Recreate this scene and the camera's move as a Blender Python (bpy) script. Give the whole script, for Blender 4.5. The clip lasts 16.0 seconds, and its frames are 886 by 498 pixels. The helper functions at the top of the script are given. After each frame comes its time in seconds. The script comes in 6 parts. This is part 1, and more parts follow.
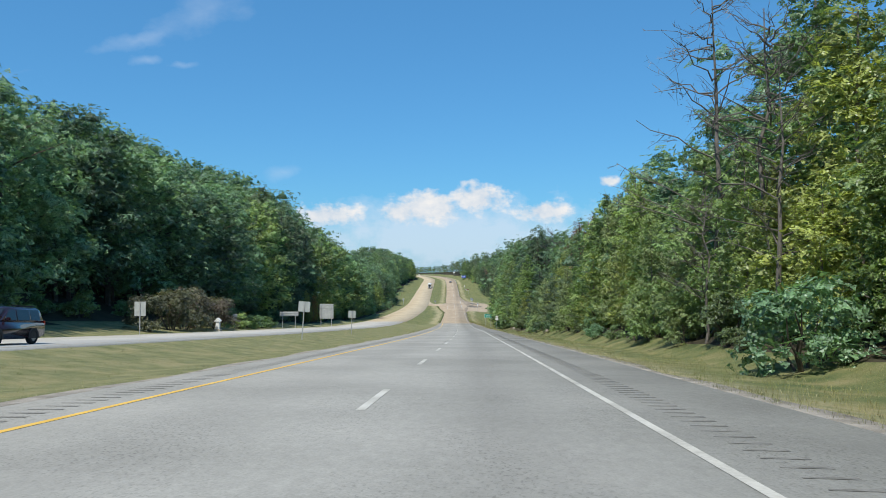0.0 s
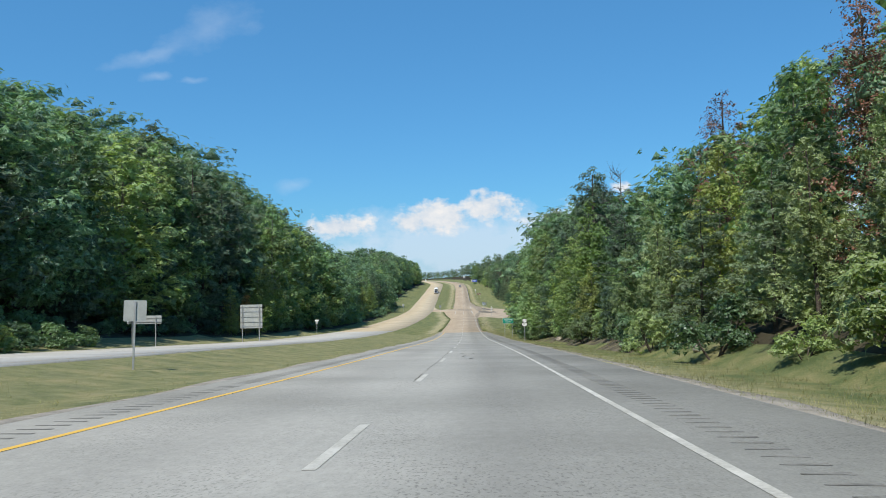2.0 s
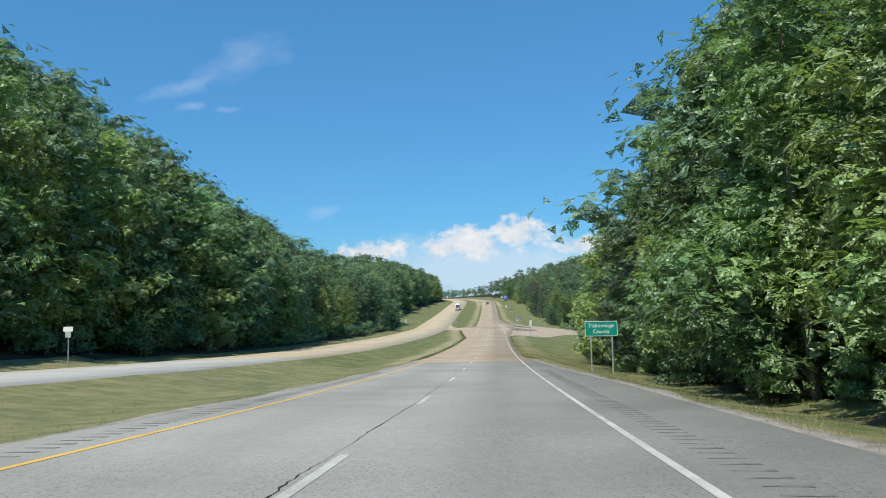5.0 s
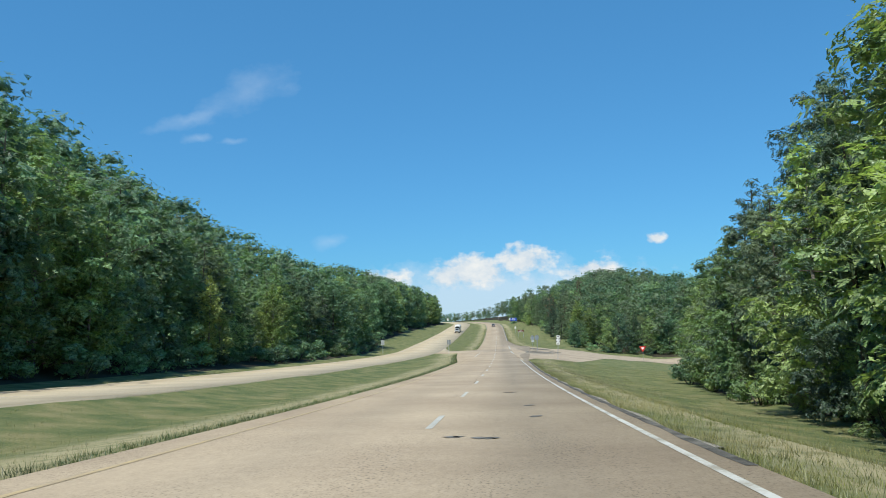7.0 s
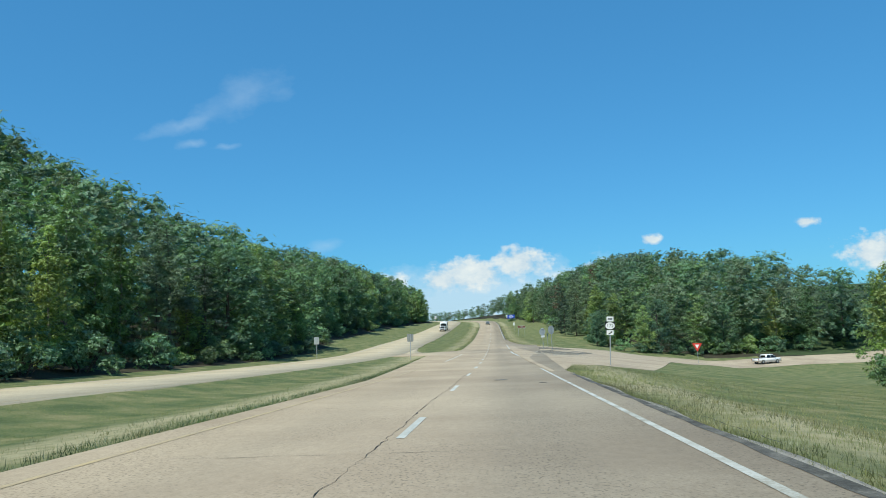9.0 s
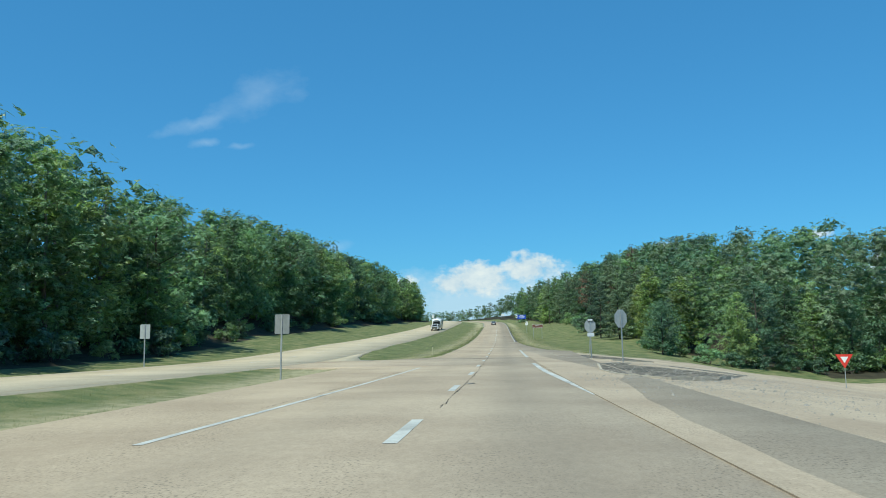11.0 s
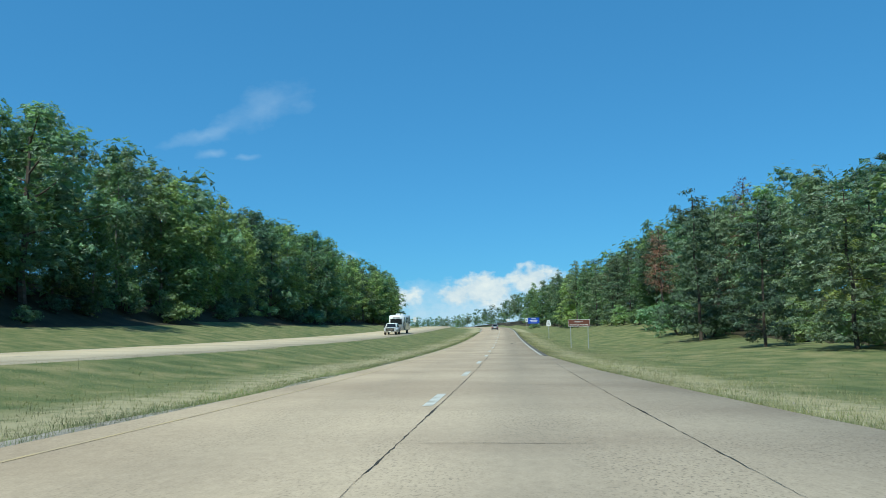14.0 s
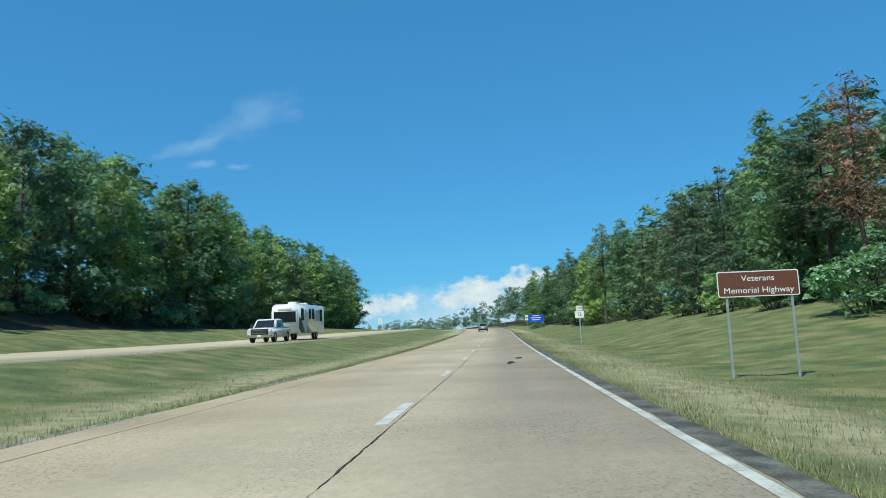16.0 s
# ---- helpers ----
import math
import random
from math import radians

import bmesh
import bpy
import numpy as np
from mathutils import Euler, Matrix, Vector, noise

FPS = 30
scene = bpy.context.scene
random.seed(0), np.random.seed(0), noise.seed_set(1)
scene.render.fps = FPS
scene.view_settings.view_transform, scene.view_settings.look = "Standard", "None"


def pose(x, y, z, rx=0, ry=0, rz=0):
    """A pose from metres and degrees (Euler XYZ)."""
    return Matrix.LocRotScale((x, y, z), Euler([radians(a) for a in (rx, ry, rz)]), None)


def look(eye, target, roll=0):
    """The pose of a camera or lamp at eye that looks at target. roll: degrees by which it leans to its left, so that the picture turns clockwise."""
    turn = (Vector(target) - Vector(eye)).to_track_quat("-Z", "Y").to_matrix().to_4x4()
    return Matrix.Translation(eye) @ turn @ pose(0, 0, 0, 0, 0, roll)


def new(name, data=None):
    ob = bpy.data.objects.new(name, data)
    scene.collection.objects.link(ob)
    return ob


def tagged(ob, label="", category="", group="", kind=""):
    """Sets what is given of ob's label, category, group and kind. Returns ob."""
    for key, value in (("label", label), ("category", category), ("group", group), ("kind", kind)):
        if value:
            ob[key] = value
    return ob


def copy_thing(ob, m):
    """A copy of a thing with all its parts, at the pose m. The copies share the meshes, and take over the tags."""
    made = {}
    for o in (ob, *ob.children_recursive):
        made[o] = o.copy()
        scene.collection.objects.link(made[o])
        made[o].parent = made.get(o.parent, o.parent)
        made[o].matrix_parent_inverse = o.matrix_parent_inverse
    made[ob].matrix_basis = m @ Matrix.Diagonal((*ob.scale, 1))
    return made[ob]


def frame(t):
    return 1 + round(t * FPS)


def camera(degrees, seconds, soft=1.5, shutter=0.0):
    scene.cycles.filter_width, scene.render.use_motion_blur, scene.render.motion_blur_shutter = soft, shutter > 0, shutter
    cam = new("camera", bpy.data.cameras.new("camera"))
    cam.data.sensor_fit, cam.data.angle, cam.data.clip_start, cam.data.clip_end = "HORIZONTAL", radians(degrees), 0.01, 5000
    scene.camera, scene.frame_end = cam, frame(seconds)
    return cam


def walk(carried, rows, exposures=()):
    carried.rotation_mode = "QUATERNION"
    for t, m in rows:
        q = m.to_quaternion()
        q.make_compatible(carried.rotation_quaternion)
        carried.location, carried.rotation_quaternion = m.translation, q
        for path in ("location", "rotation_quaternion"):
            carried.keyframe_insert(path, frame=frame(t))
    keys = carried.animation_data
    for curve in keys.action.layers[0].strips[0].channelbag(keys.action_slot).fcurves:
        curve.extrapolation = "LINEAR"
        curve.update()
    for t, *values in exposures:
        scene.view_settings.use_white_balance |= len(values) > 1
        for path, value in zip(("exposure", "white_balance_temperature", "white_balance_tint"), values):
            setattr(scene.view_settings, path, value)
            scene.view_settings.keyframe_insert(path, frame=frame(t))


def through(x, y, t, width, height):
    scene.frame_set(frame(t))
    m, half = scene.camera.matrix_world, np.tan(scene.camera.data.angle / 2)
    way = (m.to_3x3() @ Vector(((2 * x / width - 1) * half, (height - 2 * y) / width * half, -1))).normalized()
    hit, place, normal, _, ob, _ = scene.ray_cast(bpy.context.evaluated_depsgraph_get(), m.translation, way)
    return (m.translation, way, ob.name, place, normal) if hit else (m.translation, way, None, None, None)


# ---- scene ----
LENS = 58.99
ROWS = [
    (0, -0.064, 0, 1.2, 91.723, 0.058, 2.07),
    (0.5, -0.057, 16.18, 0.145, 91.911, 0.614, 2.224),
    (1, 0.061, 32.39, -0.915, 91.926, 0.985, 2.478),
    (1.5, -0.023, 48.64, -1.98, 92.212, 1.133, 2.725),
    (2, -0.142, 64.92, -3.038, 92.415, 1.104, 2.913),
    (2.5, -0.255, 81.24, -4.075, 92.488, 0.94, 2.981),
    (3, -0.322, 97.6, -5.09, 92.884, 1.061, 3.135),
    (3.5, -0.467, 113.99, -6.096, 93.315, 0.942, 3.562),
    (4, -0.52, 130.42, -7.116, 93.583, 0.96, 4.341),
    (4.5, -0.742, 146.88, -8.149, 93.868, 1.131, 5.038),
    (5, -1.216, 163.34, -9.159, 94.326, 1.25, 5.144),
    (5.5, -1.704, 179.78, -10.072, 94.855, 1.37, 5.254),
    (6, -2.19, 196.18, -10.888, 95.384, 1.489, 5.366),
    (6.5, -2.695, 212.54, -11.607, 95.909, 1.607, 5.479),
    (7, -3.205, 228.87, -12.23, 96.432, 1.726, 5.595),
    (7.5, -3.391, 245.15, -12.759, 97.425, 2.335, 5.246),
    (8, -3.8, 261.32, -13.195, 97.049, 1.216, 5.153),
    (8.5, -4.282, 277.41, -13.55, 96.661, 1.669, 5.176),
    (9, -4.551, 293.4, -13.826, 96.666, 2.327, 5.333),
    (9.5, -4.9, 309.26, -14.032, 96.793, 1.985, 5.477),
    (10, -5.26, 324.96, -14.208, 96.84, 1.643, 5.616),
    (10.5, -5.617, 340.49, -14.36, 96.887, 1.301, 5.755),
    (11, -5.993, 355.86, -14.487, 96.965, 0.96, 5.894),
    (11.5, -6.405, 371.07, -14.573, 97.094, 0.618, 6.033),
    (12, -6.795, 386.27, -14.615, 97.172, 0.961, 6.397),
    (12.5, -7.148, 401.63, -14.613, 97.126, 0.947, 6.648),
    (13, -7.598, 417.15, -14.549, 97.436, 0.772, 6.515),
    (13.5, -7.968, 432.83, -14.412, 97.916, 0.869, 6.354),
    (14, -8.478, 448.67, -14.198, 97.821, 0.68, 6.267),
    (14.5, -8.834, 464.67, -13.91, 97.674, 0.688, 6.126),
    (15, -9.183, 480.83, -13.552, 97.785, 1.016, 5.876),
    (15.5, -9.549, 497.15, -13.122, 98.094, 1.236, 5.821),
    (16, -9.993, 513.63, -12.624, 98.18, 2.11, 5.975),
]
cam = camera(LENS, 16.0, soft=0.9, shutter=0.0)
walk(cam, [(t, pose(*r)) for t, *r in ROWS], [(0, .29, 6650, 11), (5, .29, 6600, 10), (7.5, .29, 6480, 6), (11, .22, 6150, -3), (16, .23, 6150, -2)])

# ---- light: high sun over the western tree line, clear sky with a bank of cumulus ahead
SUN_ELEV, SUN_AZ = radians(57), radians(-155)          # azimuth from +y towards +x
scene.view_settings.exposure = 0.45
sun_dir = Vector((math.sin(SUN_AZ) * math.cos(SUN_ELEV), math.cos(SUN_AZ) * math.cos(SUN_ELEV), math.sin(SUN_ELEV)))
sun = new("sun", bpy.data.lights.new("sun", "SUN"))
sun.data.energy, sun.data.angle, sun.data.color = 4.25, radians(0.55), (1.0, 0.965, 0.86)
sun.matrix_world = look(sun_dir * 50, (0, 0, 0))

world = bpy.data.worlds.new("world")
scene.world = world
world.use_nodes = True
WN, WL = world.node_tree.nodes, world.node_tree.links
WN.clear()


def wmath(op, a, b=None, clamp=False):
    n = WN.new("ShaderNodeMath")
    n.operation, n.use_clamp = op, clamp
    for i, v in enumerate((a, b)):
        if v is None:
            continue
        if isinstance(v, (int, float)):
            n.inputs[i].default_value = v
        else:
            WL.new(v, n.inputs[i])
    return n.outputs[0]


sky = WN.new("ShaderNodeTexSky")
sky.sky_type, sky.sun_disc = "NISHITA", False
sky.sun_elevation, sky.sun_rotation = SUN_ELEV, SUN_AZ
sky.altitude, sky.air_density, sky.dust_density, sky.ozone_density = 150, 1.0, 0.6, 2.0
tc = WN.new("ShaderNodeTexCoord")
sep = WN.new("ShaderNodeSeparateXYZ")
WL.new(tc.outputs["Generated"], sep.inputs[0])
ahead = wmath("MAXIMUM", sep.outputs[1], 0.05)
cu, cv = wmath("DIVIDE", sep.outputs[0], ahead), wmath("DIVIDE", sep.outputs[2], ahead)
comb = WN.new("ShaderNodeCombineXYZ")
WL.new(cu, comb.inputs[0]), WL.new(cv, comb.inputs[1])


def cloud_noise(scale, detail, stretch=(1, 1, 1)):
    m = WN.new("ShaderNodeMapping")
    m.inputs["Scale"].default_value = stretch
    WL.new(comb.outputs[0], m.inputs[0])
    n = WN.new("ShaderNodeTexNoise")
    n.inputs["Scale"].default_value, n.inputs["Detail"].default_value, n.inputs["Roughness"].default_value = scale, detail, 0.6
    WL.new(m.outputs[0], n.inputs["Vector"])
    return n.outputs["Fac"]


def blob(u, v, ru, rv, tilt=0.0, src=None):
    pu, pv = src or (cu, cv)
    du, dv = wmath("SUBTRACT", pu, u), wmath("SUBTRACT", pv, v)
    c, s = math.cos(radians(tilt)), math.sin(radians(tilt))
    a = wmath("DIVIDE", wmath("ADD", wmath("MULTIPLY", du, c), wmath("MULTIPLY", dv, s)), ru)
    b = wmath("DIVIDE", wmath("SUBTRACT", wmath("MULTIPLY", dv, c), wmath("MULTIPLY", du, s)), rv)
    return wmath("SUBTRACT", 1.0, wmath("SQRT", wmath("ADD", wmath("MULTIPLY", a, a), wmath("MULTIPLY", b, b))))


# cumulus heads: (tangent of bearing, tangent of height, half width, half height)
HEADS = [(-0.055, 0.084, 0.060, 0.030), (0.008, 0.096, 0.050, 0.026), (-0.088, 0.078, 0.034, 0.020), (0.092, 0.078, 0.046, 0.019),
         (0.174, 0.116, 0.017, 0.009), (0.365, 0.129, 0.022, 0.009), (0.445, 0.088, 0.055, 0.030), (-0.185, 0.074, 0.060, 0.020)]
heads = None
for h in HEADS:
    b = blob(*h)
    heads = b if heads is None else wmath("MAXIMUM", heads, b)
puff = cloud_noise(30, 6, (1, 1.35, 1))
fine = cloud_noise(80, 4)
edge = wmath("ADD", heads, wmath("ADD", wmath("MULTIPLY", wmath("SUBTRACT", puff, 0.52), 1.9), wmath("MULTIPLY", wmath("SUBTRACT", fine, 0.5), 0.5)))
mask_heads = wmath("MULTIPLY", wmath("SUBTRACT", edge, 0.10), 2.2, clamp=True)
# the low hazy bank beneath the heads and the thin wisps
bank = wmath("MULTIPLY", wmath("ADD", blob(-0.03, 0.045, 0.26, 0.062), wmath("MULTIPLY", wmath("SUBTRACT", puff, 0.5), 1.2)), 1.5, clamp=True)
bank = wmath("MULTIPLY", bank, 0.68)
streak = cloud_noise(15, 7, (1.0, 1.7, 1))
warp = WN.new("ShaderNodeTexNoise")
warp.inputs["Scale"].default_value, warp.inputs["Detail"].default_value = 13, 5
WL.new(comb.outputs[0], warp.inputs["Vector"])
wsep = WN.new("ShaderNodeSeparateColor")
WL.new(warp.outputs["Color"], wsep.inputs[0])
warped = (wmath("ADD", cu, wmath("MULTIPLY", wmath("SUBTRACT", wsep.outputs[0], 0.5), 0.10)), wmath("ADD", cv, wmath("MULTIPLY", wmath("SUBTRACT", wsep.outputs[1], 0.5), 0.045)))
wisp = None
for h in [(-0.355, 0.340, 0.085, 0.030, 22), (-0.43, 0.309, 0.085, 0.011, 16), (-0.375, 0.276, 0.030, 0.006, 4), (-0.425, 0.282, 0.025, 0.007, 0), (-0.66, 0.26, 0.07, 0.007, 6), (-0.240, 0.132, 0.035, 0.012, 0)]:
    b = blob(*h, src=warped)
    wisp = b if wisp is None else wmath("MAXIMUM", wisp, b)
wisp = wmath("MULTIPLY", wmath("ADD", wisp, wmath("MULTIPLY", wmath("SUBTRACT", streak, 0.55), 1.6)), 0.8, clamp=True)
wisp = wmath("MULTIPLY", wisp, 0.29)
soft_mask = wmath("MAXIMUM", bank, wisp)
front = wmath("GREATER_THAN", sep.outputs[1], 0.06)
soft_mask, mask_heads = wmath("MULTIPLY", soft_mask, front), wmath("MULTIPLY", mask_heads, front)
shade = wmath("MULTIPLY", wmath("SUBTRACT", puff, 0.36), 3.2, clamp=True)
tone = WN.new("ShaderNodeMixRGB")
WL.new(shade, tone.inputs[0])
tone.inputs[1].default_value, tone.inputs[2].default_value = (5.0, 5.9, 6.9, 1), (7.4, 7.5, 7.55, 1)
mix1, mix2 = WN.new("ShaderNodeMixRGB"), WN.new("ShaderNodeMixRGB")
deep = WN.new("ShaderNodeMixRGB")
deep.blend_type = "MULTIPLY"
deep.inputs[0].default_value, deep.inputs[2].default_value = 1.0, (0.50, 1.02, 1.30, 1)
WL.new(sky.outputs[0], deep.inputs[1])
even = WN.new("ShaderNodeMixRGB")
even.inputs[0].default_value, even.inputs[2].default_value = 0.42, (0.60, 2.5, 5.4, 1)
WL.new(deep.outputs[0], even.inputs[1])
WL.new(soft_mask, mix1.inputs[0]), WL.new(even.outputs[0], mix1.inputs[1])
mix1.inputs[2].default_value = (5.6, 6.6, 7.8, 1)
WL.new(mask_heads, mix2.inputs[0]), WL.new(mix1.outputs[0], mix2.inputs[1]), WL.new(tone.outputs[0], mix2.inputs[2])
bg, wout = WN.new("ShaderNodeBackground"), WN.new("ShaderNodeOutputWorld")
bg.inputs["Strength"].default_value = 0.097
WL.new(mix2.outputs[0], bg.inputs[0]), WL.new(bg.outputs[0], wout.inputs[0])


# ---- materials
def material(name, colours, scale=1.0, fine=0, rough=0.9, bump=0.0, bump_scale=None, metal=0.0, spec=0.3, island=0.0, coat=0.0):
    """Two or three colours mixed by noise at a large and a fine scale, in metres."""
    m = bpy.data.materials.new(name)
    m.use_nodes = True
    N, L = m.node_tree.nodes, m.node_tree.links
    bsdf = N["Principled BSDF"]
    bsdf.inputs["Roughness"].default_value, bsdf.inputs["Metallic"].default_value = rough, metal
    bsdf.inputs["Specular IOR Level"].default_value, bsdf.inputs["Coat Weight"].default_value = spec, coat
    t = N.new("ShaderNodeTexCoord")
    n1 = N.new("ShaderNodeTexNoise")
    n1.inputs["Scale"].default_value, n1.inputs["Detail"].default_value = scale, 6
    L.new(t.outputs["Object"], n1.inputs["Vector"])
    ramp = N.new("ShaderNodeValToRGB")
    e = ramp.color_ramp.elements
    e[0].position, e[1].position = 0.33, 0.67
    e[0].color, e[1].color = (*colours[0], 1), (*colours[-1], 1)
    for i, c in enumerate(colours[1:-1]):
        k = e.new(0.33 + 0.34 * (i + 1) / (len(colours) - 1))
        k.color = (*c, 1)
    val = n1.outputs["Fac"]
    if fine:
        n2 = N.new("ShaderNodeTexNoise")
        n2.inputs["Scale"].default_value, n2.inputs["Detail"].default_value = fine, 4
        L.new(t.outputs["Object"], n2.inputs["Vector"])
        mx = N.new("ShaderNodeMath")
        mx.operation = "MULTIPLY_ADD"
        L.new(n2.outputs["Fac"], mx.inputs[0])
        mx.inputs[1].default_value = 0.5
        sc = N.new("ShaderNodeMath")
        sc.operation = "MULTIPLY_ADD"
        L.new(val, sc.inputs[0])
        sc.inputs[1].default_value, sc.inputs[2].default_value = 1.0, -0.25
        L.new(sc.outputs[0], mx.inputs[2])
        val = mx.outputs[0]
    L.new(val, ramp.inputs[0])
    out = ramp.outputs[0]
    if island:
        g, hsv, mm = N.new("ShaderNodeNewGeometry"), N.new("ShaderNodeHueSaturation"), N.new("ShaderNodeMath")
        mm.operation = "MULTIPLY_ADD"
        L.new(g.outputs["Random Per Island"], mm.inputs[0])
        mm.inputs[1].default_value, mm.inputs[2].default_value = island, 1 - island / 2
        L.new(mm.outputs[0], hsv.inputs["Value"]), L.new(out, hsv.inputs["Color"])
        out = hsv.outputs[0]
    L.new(out, bsdf.inputs["Base Color"])
    if bump:
        b, nb = N.new("ShaderNodeBump"), N.new("ShaderNodeTexNoise")
        nb.inputs["Scale"].default_value, nb.inputs["Detail"].default_value = bump_scale or fine or scale, 5
        L.new(t.outputs["Object"], nb.inputs["Vector"])
        b.inputs["Strength"].default_value, b.inputs["Distance"].default_value = bump, 0.05
        L.new(nb.outputs["Fac"], b.inputs["Height"]), L.new(b.outputs[0], bsdf.inputs["Normal"])
    return m


def leaf_material(name, colours, scale=0.10, through=0.42, cut=13, fill=0.62, stretch=(1, 1, 1)):
    """Leaves: colours drift from tree to tree, light shines through."""
    m = bpy.data.materials.new(name)
    m.use_nodes = True
    N, L = m.node_tree.nodes, m.node_tree.links
    N.remove(N["Principled BSDF"])
    g, n1, ramp = N.new("ShaderNodeNewGeometry"), N.new("ShaderNodeTexNoise"), N.new("ShaderNodeValToRGB")
    n1.inputs["Scale"].default_value, n1.inputs["Detail"].default_value = scale, 3
    L.new(g.outputs["Position"], n1.inputs["Vector"])
    e = ramp.color_ramp.elements
    e[0].position, e[1].position = 0.30, 0.70
    e[0].color, e[1].color = (*colours[0], 1), (*colours[-1], 1)
    for i, c in enumerate(colours[1:-1]):
        k = e.new(0.30 + 0.40 * (i + 1) / (len(colours) - 1))
        k.color = (*c, 1)
    oi, a = N.new("ShaderNodeObjectInfo"), N.new("ShaderNodeMath")
    a.operation = "MULTIPLY_ADD"
    L.new(oi.outputs["Random"], a.inputs[0])
    a.inputs[1].default_value = 0.55
    s = N.new("ShaderNodeMath")
    s.operation = "SUBTRACT"
    L.new(n1.outputs["Fac"], s.inputs[0])
    s.inputs[1].default_value = 0.275
    L.new(s.outputs[0], a.inputs[2]), L.new(a.outputs[0], ramp.inputs[0])
    hsv, mm = N.new("ShaderNodeHueSaturation"), N.new("ShaderNodeMath")
    mm.operation = "MULTIPLY_ADD"
    L.new(g.outputs["Random Per Island"], mm.inputs[0])
    mm.inputs[1].default_value, mm.inputs[2].default_value = (0.5, 0.5) if cut else (0.75, 0.62)
    L.new(mm.outputs[0], hsv.inputs["Value"])
    # some trees are lighter than their neighbours
    n5, m5, r5, h5 = N.new("ShaderNodeTexNoise"), N.new("ShaderNodeMath"), N.new("ShaderNodeMath"), N.new("ShaderNodeHueSaturation")
    n5.inputs["Scale"].default_value, n5.inputs["Detail"].default_value = 0.17, 1
    L.new(g.outputs["Position"], n5.inputs["Vector"])
    m5.operation, r5.operation = "MULTIPLY_ADD", "MULTIPLY_ADD"
    L.new(n5.outputs["Fac"], m5.inputs[0]), L.new(oi.outputs["Random"], r5.inputs[0])
    m5.inputs[1].default_value, r5.inputs[1].default_value, r5.inputs[2].default_value = 1.6, 0.42, -0.04
    L.new(r5.outputs[0], m5.inputs[2]), L.new(m5.outputs[0], h5.inputs["Value"])
    L.new(ramp.outputs[0], h5.inputs["Color"]), L.new(h5.outputs[0], hsv.inputs["Color"])
    d, tr, gl, m1, m2, out = (N.new("ShaderNodeBsdfDiffuse"), N.new("ShaderNodeBsdfTranslucent"), N.new("ShaderNodeBsdfGlossy"),
                              N.new("ShaderNodeMixShader"), N.new("ShaderNodeMixShader"), N["Material Output"])
    tint = N.new("ShaderNodeMixRGB")
    tint.blend_type = "MULTIPLY"
    tint.inputs[0].default_value, tint.inputs[2].default_value = 1.0, (1.15, 1.15, 0.65, 1)
    L.new(hsv.outputs[0], d.inputs[0]), L.new(hsv.outputs[0], tint.inputs[1]), L.new(tint.outputs[0], tr.inputs[0])
    gl.inputs["Roughness"].default_value = 0.5
    gl.inputs["Color"].default_value = (0.9, 0.95, 1.0, 1)
    m1.inputs[0].default_value, m2.inputs[0].default_value = through, 0.06
    L.new(d.outputs[0], m1.inputs[1]), L.new(tr.outputs[0], m1.inputs[2])
    L.new(m1.outputs[0], m2.inputs[1]), L.new(gl.outputs[0], m2.inputs[2])
    if not cut:
        L.new(m2.outputs[0], out.inputs[0])
        return m
    # single leaves: cells of the spray, with gaps between them
    tcn, mp, vo = N.new("ShaderNodeTexCoord"), N.new("ShaderNodeMapping"), N.new("ShaderNodeTexVoronoi")
    mp.inputs["Scale"].default_value = stretch
    vo.inputs["Scale"].default_value = cut
    L.new(tcn.outputs["Object"], mp.inputs[0]), L.new(mp.outputs[0], vo.inputs["Vector"])
    gt, cl, m3 = N.new("ShaderNodeMath"), N.new("ShaderNodeBsdfTransparent"), N.new("ShaderNodeMixShader")
    gt.operation = "GREATER_THAN"
    L.new(vo.outputs["Distance"], gt.inputs[0])
    gt.inputs[1].default_value = fill
    L.new(gt.outputs[0], m3.inputs[0]), L.new(m2.outputs[0], m3.inputs[1]), L.new(cl.outputs[0], m3.inputs[2]), L.new(m3.outputs[0], out.inputs[0])
    sx, ma = N.new("ShaderNodeSeparateColor"), N.new("ShaderNodeMath")
    L.new(vo.outputs["Color"], sx.inputs[0])
    ma.operation = "MULTIPLY_ADD"
    L.new(sx.outputs[0], ma.inputs[0])
    ma.inputs[1].default_value = 0.55
    L.new(mm.outputs[0], ma.inputs[2])
    L.new(ma.outputs[0], hsv.inputs["Value"])
    # each leaf is turned its own way
    tilt, add, nz = N.new("ShaderNodeVectorMath"), N.new("ShaderNodeVectorMath"), N.new("ShaderNodeVectorMath")
    tilt.operation, add.operation, nz.operation = "MULTIPLY_ADD", "ADD", "NORMALIZE"
    L.new(vo.outputs["Color"], tilt.inputs[0])
    tilt.inputs[1].default_value, tilt.inputs[2].default_value = (1.5, 1.5, 1.5), (-.75, -.75, -.75)
    L.new(g.outputs["Normal"], add.inputs[0]), L.new(tilt.outputs[0], add.inputs[1]), L.new(add.outputs[0], nz.inputs[0])
    for node in (d, tr, gl):
        L.new(nz.outputs[0], node.inputs["Normal"])
    return m


M = {}


